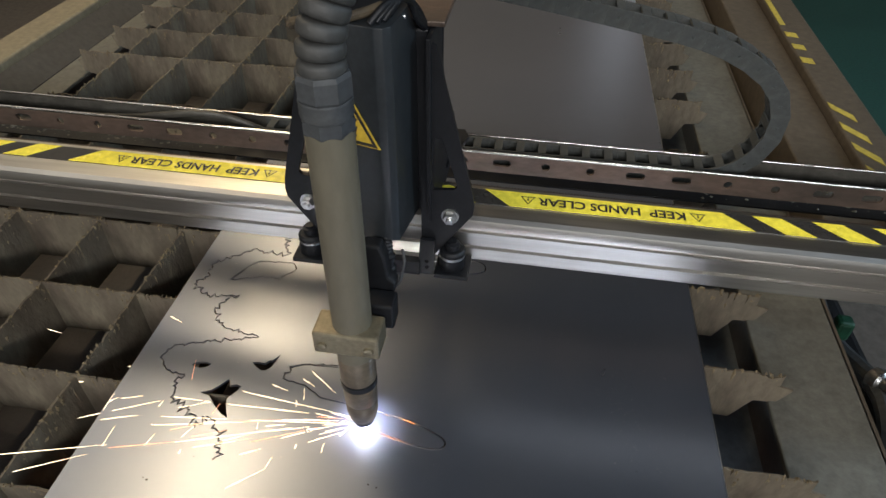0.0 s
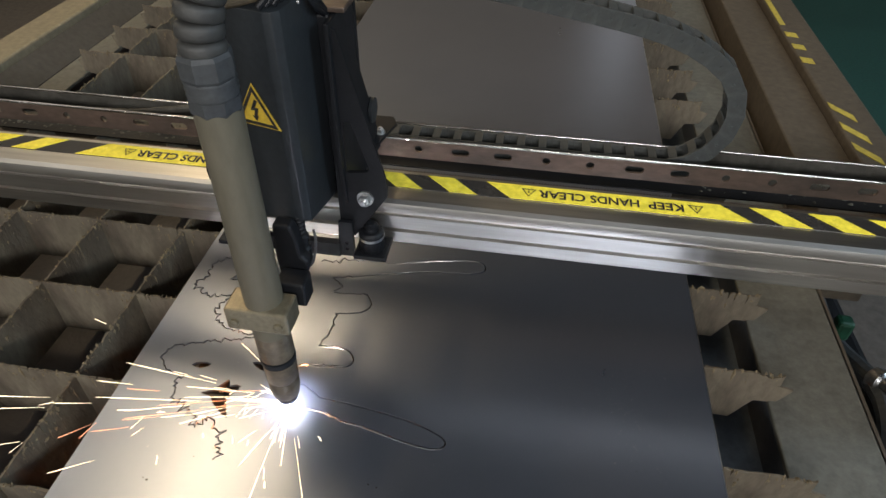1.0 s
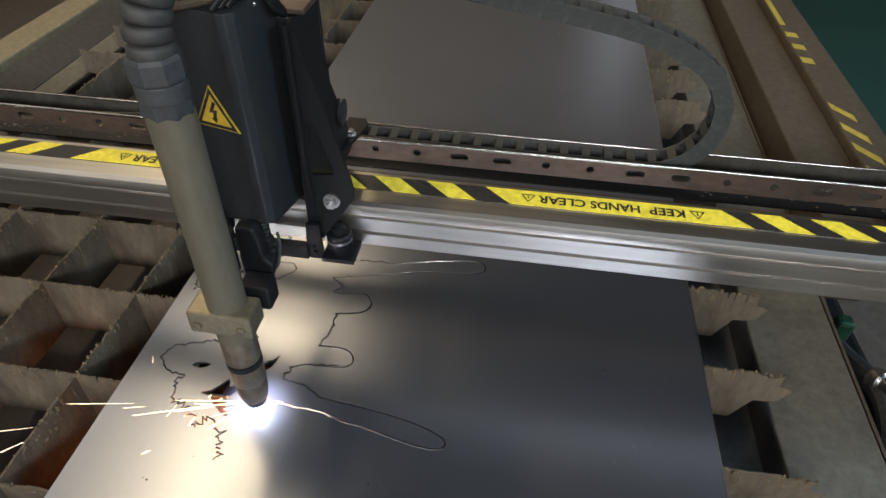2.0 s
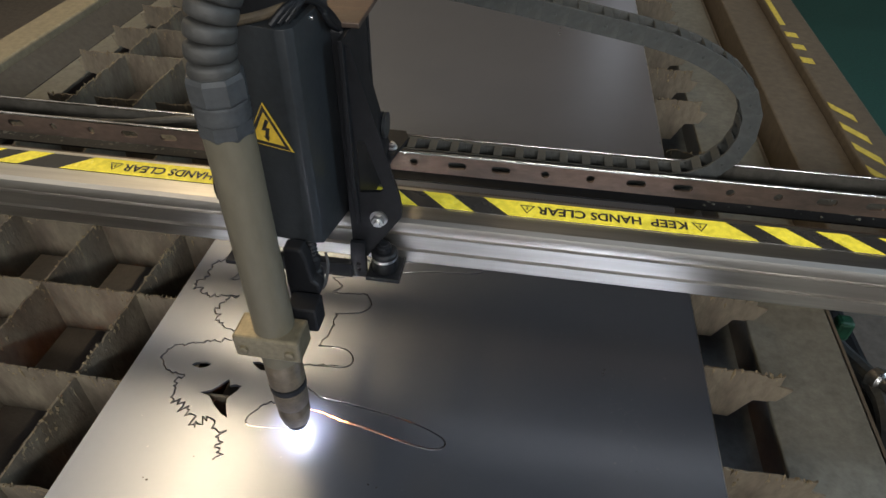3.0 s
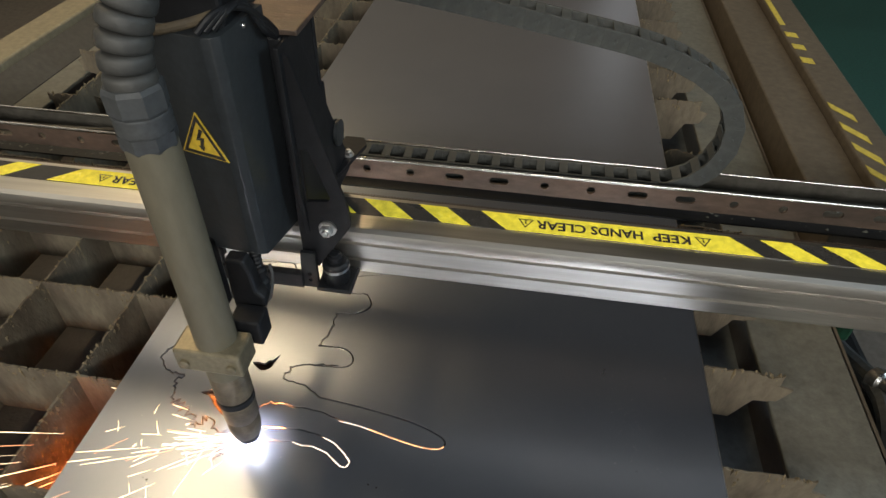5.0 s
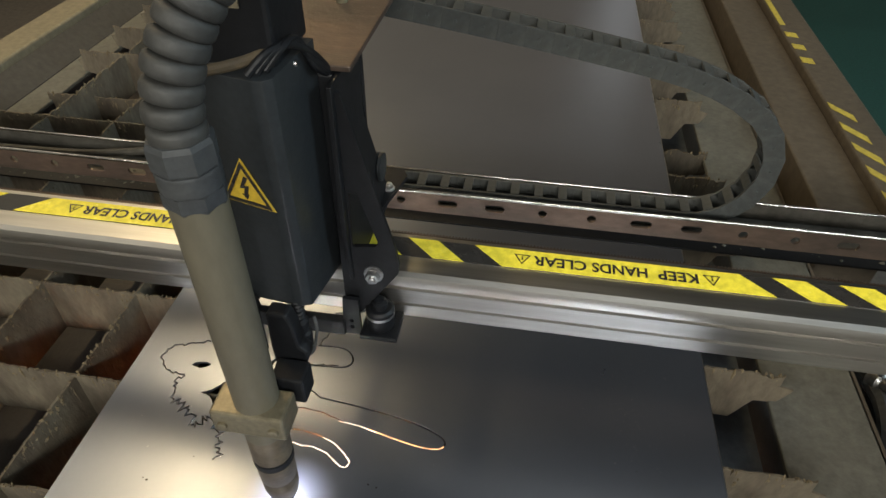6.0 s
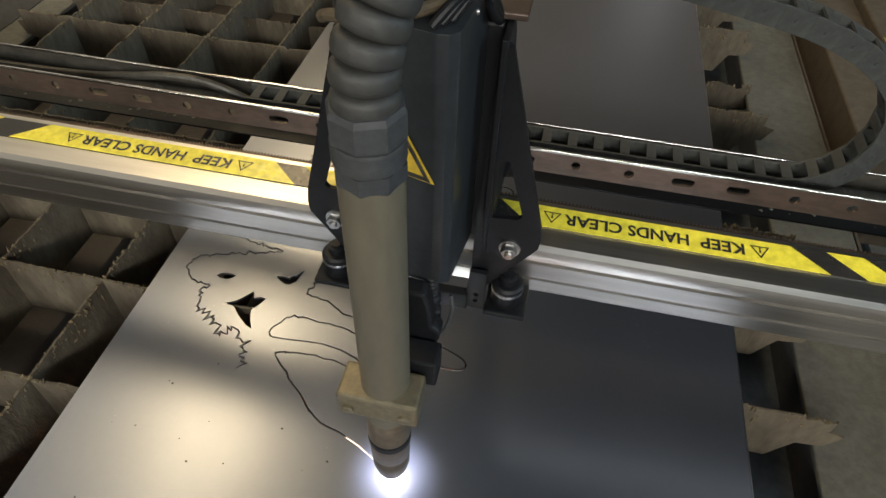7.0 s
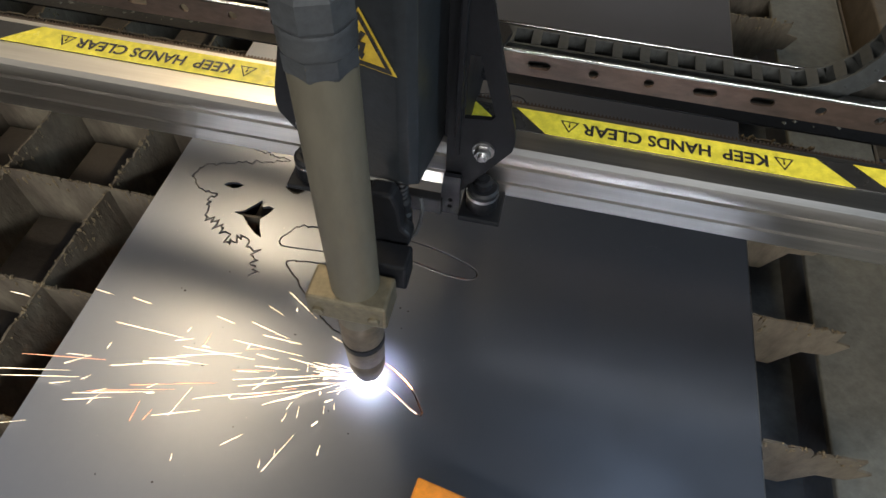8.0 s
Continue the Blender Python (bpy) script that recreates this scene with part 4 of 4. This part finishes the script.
# corrugated hose: collar, then one ring after another up a bend
def hose():
    collar = part("hose_collar", lathe([(0.0172, 0.343), (0.0182, 0.345), (0.0182, 0.354)], 8), RUBBER, carriage, "ribbed dark rubber collar")
    smooth(part("collar_ribs", lathe([(0.0172, 0.354), (0.0180, 0.3565), (0.0171, 0.3585), (0.0180, 0.361), (0.0171, 0.363), (0.0180, 0.3652), (0.0171, 0.367)], 24), RUBBER, collar), 60)
    part("collar_hex", lathe([(0.0176, 0.367), (0.0186, 0.369), (0.0186, 0.382), (0.0172, 0.385)], 8), RUBBER, collar)
    line = [(0, 0, 0.380), (0.000, 0.002, 0.400), (0.003, 0.006, 0.417), (0.009, 0.013, 0.435), (0.018, 0.021, 0.452), (0.034, 0.034, 0.472), (0.055, 0.050, 0.495), (0.09, 0.075, 0.52), (0.14, 0.11, 0.54)]
    pts = [Vector(q) for q in line]
    dist = np.concatenate([[0], np.cumsum([(b - a).length for a, b in zip(pts, pts[1:])])])

    def along(d):
        return Vector([float(np.interp(d, dist, [q[k] for q in pts])) for k in range(3)])
    for i in range(int(dist[-1] / 0.0115)):
        d = 0.006 + 0.0115 * i
        way = (along(d + 0.008) - along(d - 0.008)).normalized()
        m = Matrix.Translation(along(d)) @ way.to_track_quat("Z", "Y").to_matrix().to_4x4()
        smooth(part("hose_ring", lathe([(0.0116, -0.0058), (0.0132, -0.0053), (0.0150, -0.0042), (0.0157, -0.0020), (0.0157, 0.0020), (0.0150, 0.0042), (0.0132, 0.0053), (0.0116, 0.0058)], 28, m), HOSE, carriage), 60)


hose()

# the arc: a hot core under a dome that paints its glare
arc = smooth(part("plasma_arc", lathe([(0.001, 0.0112), (0.0036, 0.009), (0.0046, 0.006), (0.0036, 0.003), (0.001, 0.0012)], 16), ARC, carriage, "blinding blue-white plasma arc"))
smooth(part("arc_glow", lathe([(0.055, 0.0008), (0.045, 0.004), (0.034, 0.0085), (0.022, 0.013), (0.012, 0.0165), (0.0098, 0.0175)], 48, None, None, False), GLARE, arc, "halo of glare round the arc, added as a thin glowing dome"))


smooth(part("cutting_jet", lathe([(0.001, -0.012), (0.004, -0.02), (0.006, -0.05), (0.009, -0.085), (0.004, -0.09)], 12), JET, arc, "orange jet of fire below the sheet"))


# ---- the cable chain ----
CHAIN_Y, LOW, PITCH, LINKS = 0.3135, 0.1300, 0.0258, 41
chain = thing("cable_chain", "dark plastic cable chain looping from tray to carriage", "cable chain")


def link_mesh():
    bm = bmesh.new()
    for s in (-1, 1):
        out = [(-0.0129, -0.0088), (-0.0122, -0.0095), (0.0122, -0.0095), (0.0129, -0.0088), (0.0129, 0.0091), (0.0122, 0.0098), (-0.0122, 0.0098), (-0.0129, 0.0091)]
        w = prism(out, s * 0.0125 - 0.0016, s * 0.0125 + 0.0016, "xz", 0.0004)
        me = bpy.data.meshes.new("tmp")
        w.to_mesh(me)
        w.free()
        bm.from_mesh(me)
        bpy.data.meshes.remove(me)
        lathe([(0.0017, 0), (0.0014, 0.0008), (0.0007, 0.0009)], 8, pose(0.0, s * 0.0141, 0, -90 * s, 0, 0), bm)
        # round knuckle where the next link turns
        lathe([(0.0090, -0.0013), (0.0096, -0.0010), (0.0096, 0.0010), (0.0090, 0.0013)], 16, pose(0.0129, s * 0.0125, 0, 90, 0, 0), bm)
    for z in (-0.0085, 0.0092):
        box(-0.0046, 0.0046, -0.0110, 0.0110, z - 0.0012, z + 0.0009, 0, bm)
    me = bpy.data.meshes.new("chain_link")
    bm.normal_update()
    bm.to_mesh(me)
    bm.free()
    me.materials.append(CHAIN)
    return me


LINK = link_mesh()
links = []
for i in range(LINKS):
    ob = new("chain_link", LINK)
    ob.parent = chain
    links.append(ob)


def chain_bend(step=0.002, reach=1.0):
    """The loop behind the lower run: a tight turn that opens into a sagging upper run. Rows: length, x, z, turn."""
    x = z = d = 0.0
    rows = [(0.0, 0.0, 0.0, 0.0)]
    while d < reach:
        d += step
        if d < 0.17:
            a = 140 * d / 0.17
        elif d < 0.31:
            a = 140 + 30 * (1 - (1 - (d - 0.17) / 0.14) ** 2)
        else:
            a = 170 + 3 * min(1.0, (d - 0.31) / 0.3)
        x, z = x + step * math.cos(radians(a)), z + step * math.sin(radians(a))
        rows.append((d, x, z, a))
    return np.array(rows)


BEND = chain_bend()


def chain_pose(i, tx):
    """Where link i lies when the carriage stands at tx."""
    x0, end, total = -0.330, tx + 0.014, LINKS * PITCH
    # the bend begins where both runs together use up the whole length
    xl, far = x0, x0 + total
    for _ in range(30):
        mid = (xl + far) / 2
        if mid + np.interp(total - (mid - x0), BEND[:, 0], BEND[:, 1]) < end:
            xl = mid
        else:
            far = mid
    s = (i + 0.5) * PITCH - (xl - x0)
    if s < 0:
        return pose(xl + s, CHAIN_Y, LOW + 0.0105)
    x, z, a = (float(np.interp(s, BEND[:, 0], BEND[:, k])) for k in (1, 2, 3))
    return pose(xl + x, CHAIN_Y, LOW + 0.0105 + z, 0, -a, 0)


# ---- small things ----
bundle = thing("hose_bundle", "black hoses and a green valve hanging beside the table", "hoses")
part("hose", pipe([(0.50, 0.95, 0.62), (0.53, 0.80, 0.56), (0.56, 0.66, 0.58), (0.55, 0.50, 0.52), (0.58, 0.30, 0.50), (0.62, 0.1, 0.35), (0.66, -0.1, 0.05)], 0.016), RUBBER, bundle)
part("hose", pipe([(0.58, 1.05, 0.50), (0.62, 0.85, 0.46), (0.60, 0.62, 0.50), (0.66, 0.42, 0.42), (0.70, 0.1, 0.2), (0.72, -0.1, 0.03)], 0.022), BLACK, bundle)
part("valve", box(0.520, 0.545, 0.775, 0.800, 0.575, 0.615, 0.006), GREEN, bundle, "small green plastic valve")
smooth(part("coupling", lathe([(0.014, 0), (0.018, 0.003), (0.018, 0.02), (0.013, 0.024), (0.013, 0.04)], 16, pose(0.555, 0.70, 0.585, 70, 0, 20)), CHROME, bundle))

tagged(part("orange_block", prism([(-0.056, 0.139), (0.06, 0.118), (0.055, 0.085), (-0.060, 0.105)], 0.0, 0.018, "xy", 0.002), ORANGE, None, "", pose(0, 0, ZT + 0.0005)), "bright orange plastic block lying on the steel sheet", "block")


# metal that melts out of the fresh cut and drops through
def melt_pieces():
    xy, when = kerf_line()
    group = thing("molten_kerf", "thin slivers of steel melting out of the cut", "melted steel", pose(0, 0, ZT))
    out = []
    for a, b, t in zip(xy, xy[1:], when[1:]):
        if t < 0:
            continue
        d = b - a
        half = d.length / 2 + 0.0002
        ob = part("melted_sliver", box(-half, half, -KERF * 0.498, KERF * 0.498, -0.0029, -0.00003), STEEL, group)
        m = pose((a.x + b.x) / 2, (a.y + b.y) / 2, 0, 0, 0, math.degrees(math.atan2(d.y, d.x)))
        out.append((ob, m, float(t)))
    return out


slivers = melt_pieces()


def hot_pieces():
    """Glowing dross left under the cut: piece, pose, when it comes, when it has gone dark and fallen."""
    group = thing("hot_dross", "glowing dross clinging under the fresh cut", "hot dross", pose(0, 0, ZT))
    out, rnd = [], random.Random(31)

    def lay(a, b, mat, t0, t1):
        d = b - a
        half, w = d.length / 2 + 0.0002, rnd.uniform(0.1, 0.40)
        ob = part("dross_bead", box(-half, half, -KERF * w, KERF * w, -0.0026, -0.0009), mat, group)
        out.append((ob, pose((a.x + b.x) / 2, (a.y + b.y) / 2, 0, 0, 0, math.degrees(math.atan2(d.y, d.x))), t0, t1))
    xy, when = kerf_line()
    for a, b, t in zip(xy, xy[1:], when[1:]):
        if 0.4 < t < 1.4:
            lay(a, b, HOT_WHITE, 0.0, t + 1.9)
        elif 3.2 < t < 4.4:
            lay(a, b, HOT_WHITE, 0.0, 6.75)
        elif 2.4 < t < 3.2:
            lay(a, b, HOT_WHITE, 0.0, 4.2)
        elif t > 5.2:
            lay(a, b, HOT_WHITE, 0.0, t + (0.85 if t < 6.0 else 0.38))
    lobe = curve2(LOBE)
    for a, b in zip(lobe[26:], lobe[27:]):
        lay(a, b, HOT_ORANGE if a.x > -0.125 else HOT_WHITE, 2.9, 6.85)
    return out


dross = hot_pieces()


# sparks: straight hot streaks thrown from the torch tip
def streak(length, r, mat_index):
    bm = bmesh.new()
    ring = [[bm.verts.new((x, q * math.cos(a), q * math.sin(a))) for a in (0, 2.09, 4.19)] for x, q in ((-length / 2, r * 0.25), (length * 0.25, r), (length / 2, r * 0.4))]
    for u, v in zip(ring, ring[1:]):
        for i in range(3):
            bm.faces.new((u[i], u[(i + 1) % 3], v[(i + 1) % 3], v[i]))
    bm.faces.new(ring[0][::-1])
    bm.faces.new(ring[-1])
    me = bpy.data.meshes.new("spark")
    bm.to_mesh(me)
    bm.free()
    me.materials.append((SPARK_WHITE, SPARK_AMBER)[mat_index])
    return me


STREAKS = [streak(le, r, k) for le, r, k in ((0.020, 0.00028, 0), (0.040, 0.00028, 0), (0.068, 0.00028, 0), (0.110, 0.00032, 0), (0.036, 0.00028, 1), (0.075, 0.00028, 1), (0.007, 0.0006, 0))]
spray = thing("spark_spray", "white and amber sparks flying from the cut", "sparks", pose(0, 0, ZT))
# bursts: from, to, heading in degrees (180: towards -x), spread, how many at once
BURSTS = [(-0.45, 1.25, 192, 24, 90), (0.85, 1.15, 262, 30, 34), (1.25, 1.45, 190, 20, 30), (1.55, 2.25, 196, 22, 34), (2.1, 2.6, 178, 26, 40), (3.55, 3.95, 172, 22, 40), (3.85, 5.1, 197, 22, 130), (7.30, 7.62, 205, 60, 46, 0.35), (7.66, 8.05, 192, 22, 140), (7.45, 8.05, 240, 40, 10)]


def spark_tracks():
    """For every spark its rows: lies dead below the pan, flies hot from the tip, falls, and again."""
    rnd = random.Random(7)
    tracks = []
    for t0, t1, head, spread, count, *pace in BURSTS:
        for _ in range(count):
            ob = new("spark", STREAKS[rnd.choice((0, 0, 1, 1, 2, 2, 3, 4, 5, 6))])
            ob.parent = spray
            yaw0 = radians(head + rnd.gauss(0, spread * 0.45))
            slow = rnd.random() < 0.4
            if slow:
                ob.data = STREAKS[rnd.choice((0, 0, 1, 6))]
            tracks.append((ob, t0, t1, yaw0 + (rnd.gauss(0, 0.35) if slow else 0), rnd.uniform(0, 0.30), (rnd.uniform(0.2, 0.8) if slow else rnd.uniform(0.8, 2.8)) * (pace[0] if pace else 1.0), rnd.uniform(0.0, 0.30), rnd.random() < 0.45))
    return tracks


sparks = spark_tracks()


def spark_rows(t0, t1, yaw, phase, speed, rise, hop):
    step = 1 / 30
    life = 8
    rows = []
    f, start = 0, int(round((t0 + phase) * 30))
    end = int(round(t1 * 30))
    rest = lambda k: pose(-0.3, 0.4, -0.20, 0, 0, math.degrees(yaw))
    if start > 0:
        rows = [(0.0, rest(0))] + ([((start - 1) * step, rest(0))] if start > 1 else [])
    k = start
    while k <= end and k <= 240:
        ox, oy = torch_at(k * step)
        for j in range(life):
            kk = k + j
            if kk > 240:
                break
            if kk < 0:
                continue
            s = (j + 0.35 + 0.5 * phase) * step
            run = 0.01 + speed * s * (1 - 0.9 * s)
            z = 0.006 + rise * s * 2.2 - 4.9 * s * s
            if hop:
                z = 0.004 + abs(math.sin(9 * s + phase * 10)) * 0.04 * rise
            x, y = ox + run * math.cos(yaw), oy + run * math.sin(yaw)
            if -0.40 < x < 0.2195:
                z = max(z, 0.003)
            slope = -math.degrees(math.atan2(rise * 2.2 - 9.8 * s, speed)) if not hop else 0
            if not rows or kk * step > rows[-1][0] + 1e-6:
                rows.append((kk * step, pose(x, y, z, 0, slope, math.degrees(yaw))))
        k += life
        if 0 <= k <= 240 and (not rows or k * step > rows[-1][0] + 1e-6):
            rows.append((k * step, rest(k)))
        k += 1
    if rows[-1][0] < 7.99:
        k = int(round(rows[-1][0] * 30)) + 1
        rows.append((k * step, rest(k)))
        if k < 240:
            rows.append((8.0, rest(240)))
    return rows


# molten slag that splashes about under the sheet and lights the slats orange
SLAG = glowing("molten_slag", (1.0, 0.20, 0.035), 210.0)
# from, to, x, y, height, drift along -x
SPLASHES = [(1.2, 2.04, -0.425, 0.32, -0.122, 0.008), (1.4, 2.04, -0.54, 0.44, -0.124, 0.008), (2.04, 2.62, -0.425, 0.30, -0.065, 0.010), (2.06, 2.62, -0.418, 0.40, -0.055, 0.015), (2.06, 2.55, -0.428, 0.20, -0.060, 0.012), (2.10, 2.70, -0.425, 0.46, -0.070, 0.008), (2.10, 2.50, -0.520, 0.43, -0.105, 0.02), (2.12, 2.5, -0.545, 0.31, -0.105, 0.02),
            (2.12, 2.5, -0.50, 0.55, -0.110, 0.02), (2.7, 3.75, -0.50, 0.44, -0.126, 0.01), (5.2, 6.35, -0.53, 0.42, -0.126, 0.006), (5.6, 6.5, -0.43, 0.43, -0.124, 0.006), (4.6, 5.3, -0.43, 0.28, -0.100, 0.01)]


def slag_splashes():
    group = thing("slag_splash", "glowing orange slag splashing under the slats", "molten slag", pose(0, 0, ZT))
    rnd, out = random.Random(44), []
    for t0, t1, x, y, z, drift in SPLASHES:
        r = 0.0026 if z < -0.12 else 0.0075
        bm = bmesh.new()
        for v in bmesh.ops.create_icosphere(bm, subdivisions=2, radius=r)["verts"]:
            v.co *= rnd.uniform(0.75, 1.25)
            v.co.z *= 0.6
        out.append((part("slag_drop", bm, SLAG, group), t0, t1, x, y, z, drift))
    return out


splashes = slag_splashes()


# drifting smoke: thin bent veils
def smoke_material(name, colour, density):
    m = bpy.data.materials.new(name)
    m.use_nodes = True
    nt = m.node_tree
    bsdf = nt.nodes["Principled BSDF"]
    bsdf.inputs["Base Color"].default_value = (*colour, 1)
    bsdf.inputs["Roughness"].default_value = 1.0
    bsdf.inputs["Specular IOR Level"].default_value = 0.0
    coord, grad, noise = nt.nodes.new("ShaderNodeTexCoord"), nt.nodes.new("ShaderNodeTexGradient"), nt.nodes.new("ShaderNodeTexNoise")
    grad.gradient_type = "SPHERICAL"
    noise.inputs["Scale"].default_value, noise.inputs["Detail"].default_value, noise.inputs["Distortion"].default_value = 2.2, 3.0, 0.8
    rng, mul, mix, clear = nt.nodes.new("ShaderNodeMapRange"), nt.nodes.new("ShaderNodeMath"), nt.nodes.new("ShaderNodeMixShader"), nt.nodes.new("ShaderNodeBsdfTransparent")
    rng.inputs[1].default_value, rng.inputs[2].default_value, rng.inputs[3].default_value, rng.inputs[4].default_value = 0.35, 0.75, 0.0, density
    mul.operation = "MULTIPLY"
    nt.links.new(coord.outputs["Generated"], noise.inputs["Vector"])
    shift = nt.nodes.new("ShaderNodeMapping")
    shift.inputs["Location"].default_value, shift.inputs["Scale"].default_value = (-1, -1, 0), (2, 2, 0)
    nt.links.new(coord.outputs["Generated"], shift.inputs[0])
    nt.links.new(shift.outputs[0], grad.inputs[0])
    nt.links.new(noise.outputs["Fac"], rng.inputs[0])
    nt.links.new(rng.outputs[0], mul.inputs[0])
    nt.links.new(grad.outputs[1], mul.inputs[1])
    nt.links.new(mul.outputs[0], mix.inputs[0])
    nt.links.new(clear.outputs[0], mix.inputs[1])
    nt.links.new(bsdf.outputs[0], mix.inputs[2])
    nt.links.new(mix.outputs[0], nt.nodes["Material Output"].inputs[0])
    return m


SMOKE = smoke_material("smoke_veil", (0.40, 0.52, 0.74), 0.075)
HAZE = smoke_material("warm_haze", (0.62, 0.58, 0.46), 0.50)
# from, to, first place, last place, size along x and y
VEILS = [(7.40, 8.3, (0.03, 0.13, 0.020), (0.12, 0.12, 0.05), 0.20, 0.15), (7.55, 8.3, (0.02, 0.12, 0.020), (0.13, 0.12, 0.035), 0.17, 0.14), (7.6, 8.3, (0.02, 0.18, 0.02), (0.15, 0.17, 0.04), 0.16, 0.13),
         (3.0, 4.62, (-0.62, 0.86, 0.05), (-0.80, 0.98, 0.09), 0.38, 0.34), (3.1, 4.75, (-0.45, 0.62, 0.02), (-0.55, 0.70, 0.03), 0.26, 0.22)]


def smoke_veils():
    group = thing("smoke", "thin bluish smoke drifting over the sheet", "smoke", pose(0, 0, ZT))
    rnd, out = random.Random(12), []
    for t0, t1, a, b, sx, sy in VEILS:
        bm = bmesh.new()
        bmesh.ops.create_grid(bm, x_segments=16, y_segments=16, size=1)
        p = rnd.uniform(0, 6)
        for v in bm.verts:
            v.co = Vector((v.co.x * sx, v.co.y * sy, 0.012 * math.sin(2.6 * v.co.x + p) * math.cos(2.2 * v.co.y + 2 * p)))
        ob = smooth(part("smoke_veil", bm, SMOKE if t0 > 7 else HAZE, group))
        ob.visible_shadow = False
        out.append((ob, t0, t1, a, b))
    return out


veils = smoke_veils()


def motions():
    walk(gantry, [(t, pose(0, y, ZT)) for t, x, y in TORCH])
    walk(carriage, [(t, pose(x, y, ZT)) for t, x, y in TORCH])
    walk(chain, [(t, pose(0, y, ZT)) for t, x, y in TORCH])
    times = sorted({r[0] for r in TORCH} | {0.25 * k for k in range(33)})
    for i, ob in enumerate(links):
        walk(ob, [(t, chain_pose(i, torch_at(t)[0])) for t in times])
    drop = pose(0, 0, -0.2)
    for ob, m, t in slivers:
        rows = [(0.0, m)]
        if t > 0.04:
            rows.append((t, m))
        rows += [(t + 0.07, drop @ m), (8.2, drop @ m)]
        walk(ob, rows)
    for ob, m, t0, t1 in dross:
        rows = [(0.0, m)] if t0 == 0 else [(0.0, drop @ m), (t0, drop @ m), (t0 + 0.3, m)]
        walk(ob, rows + ([(t1, m), (t1 + 0.1, drop @ m)] if t1 < 8 else []) + [(8.3, drop @ m if t1 < 8 else m)])
    for ob, t0, t1, x, y, z, drift in splashes:
        down = pose(x, y, -0.22)
        rows = [(0.0, down), (t0, down), (t0 + 0.06, pose(x, y, z)), (t1, pose(x - drift, y, z)), (t1 + 0.08, pose(x - drift, y, -0.22)), (8.4, pose(x - drift, y, -0.22))]
        walk(ob, rows)
    for ob, t0, t1, a, b in veils:
        down = pose(-0.3, 0.9, -0.24)
        rows = [(0.0, down), (t0, down), (t0 + 0.034, pose(*a)), (t1, pose(*b))]
        walk(ob, rows + ([(t1 + 0.034, down), (8.4, down)] if t1 < 8 else [(8.4, pose(*b))]))
    for ob, *rest in sparks:
        walk(ob, spark_rows(*rest))


motions()
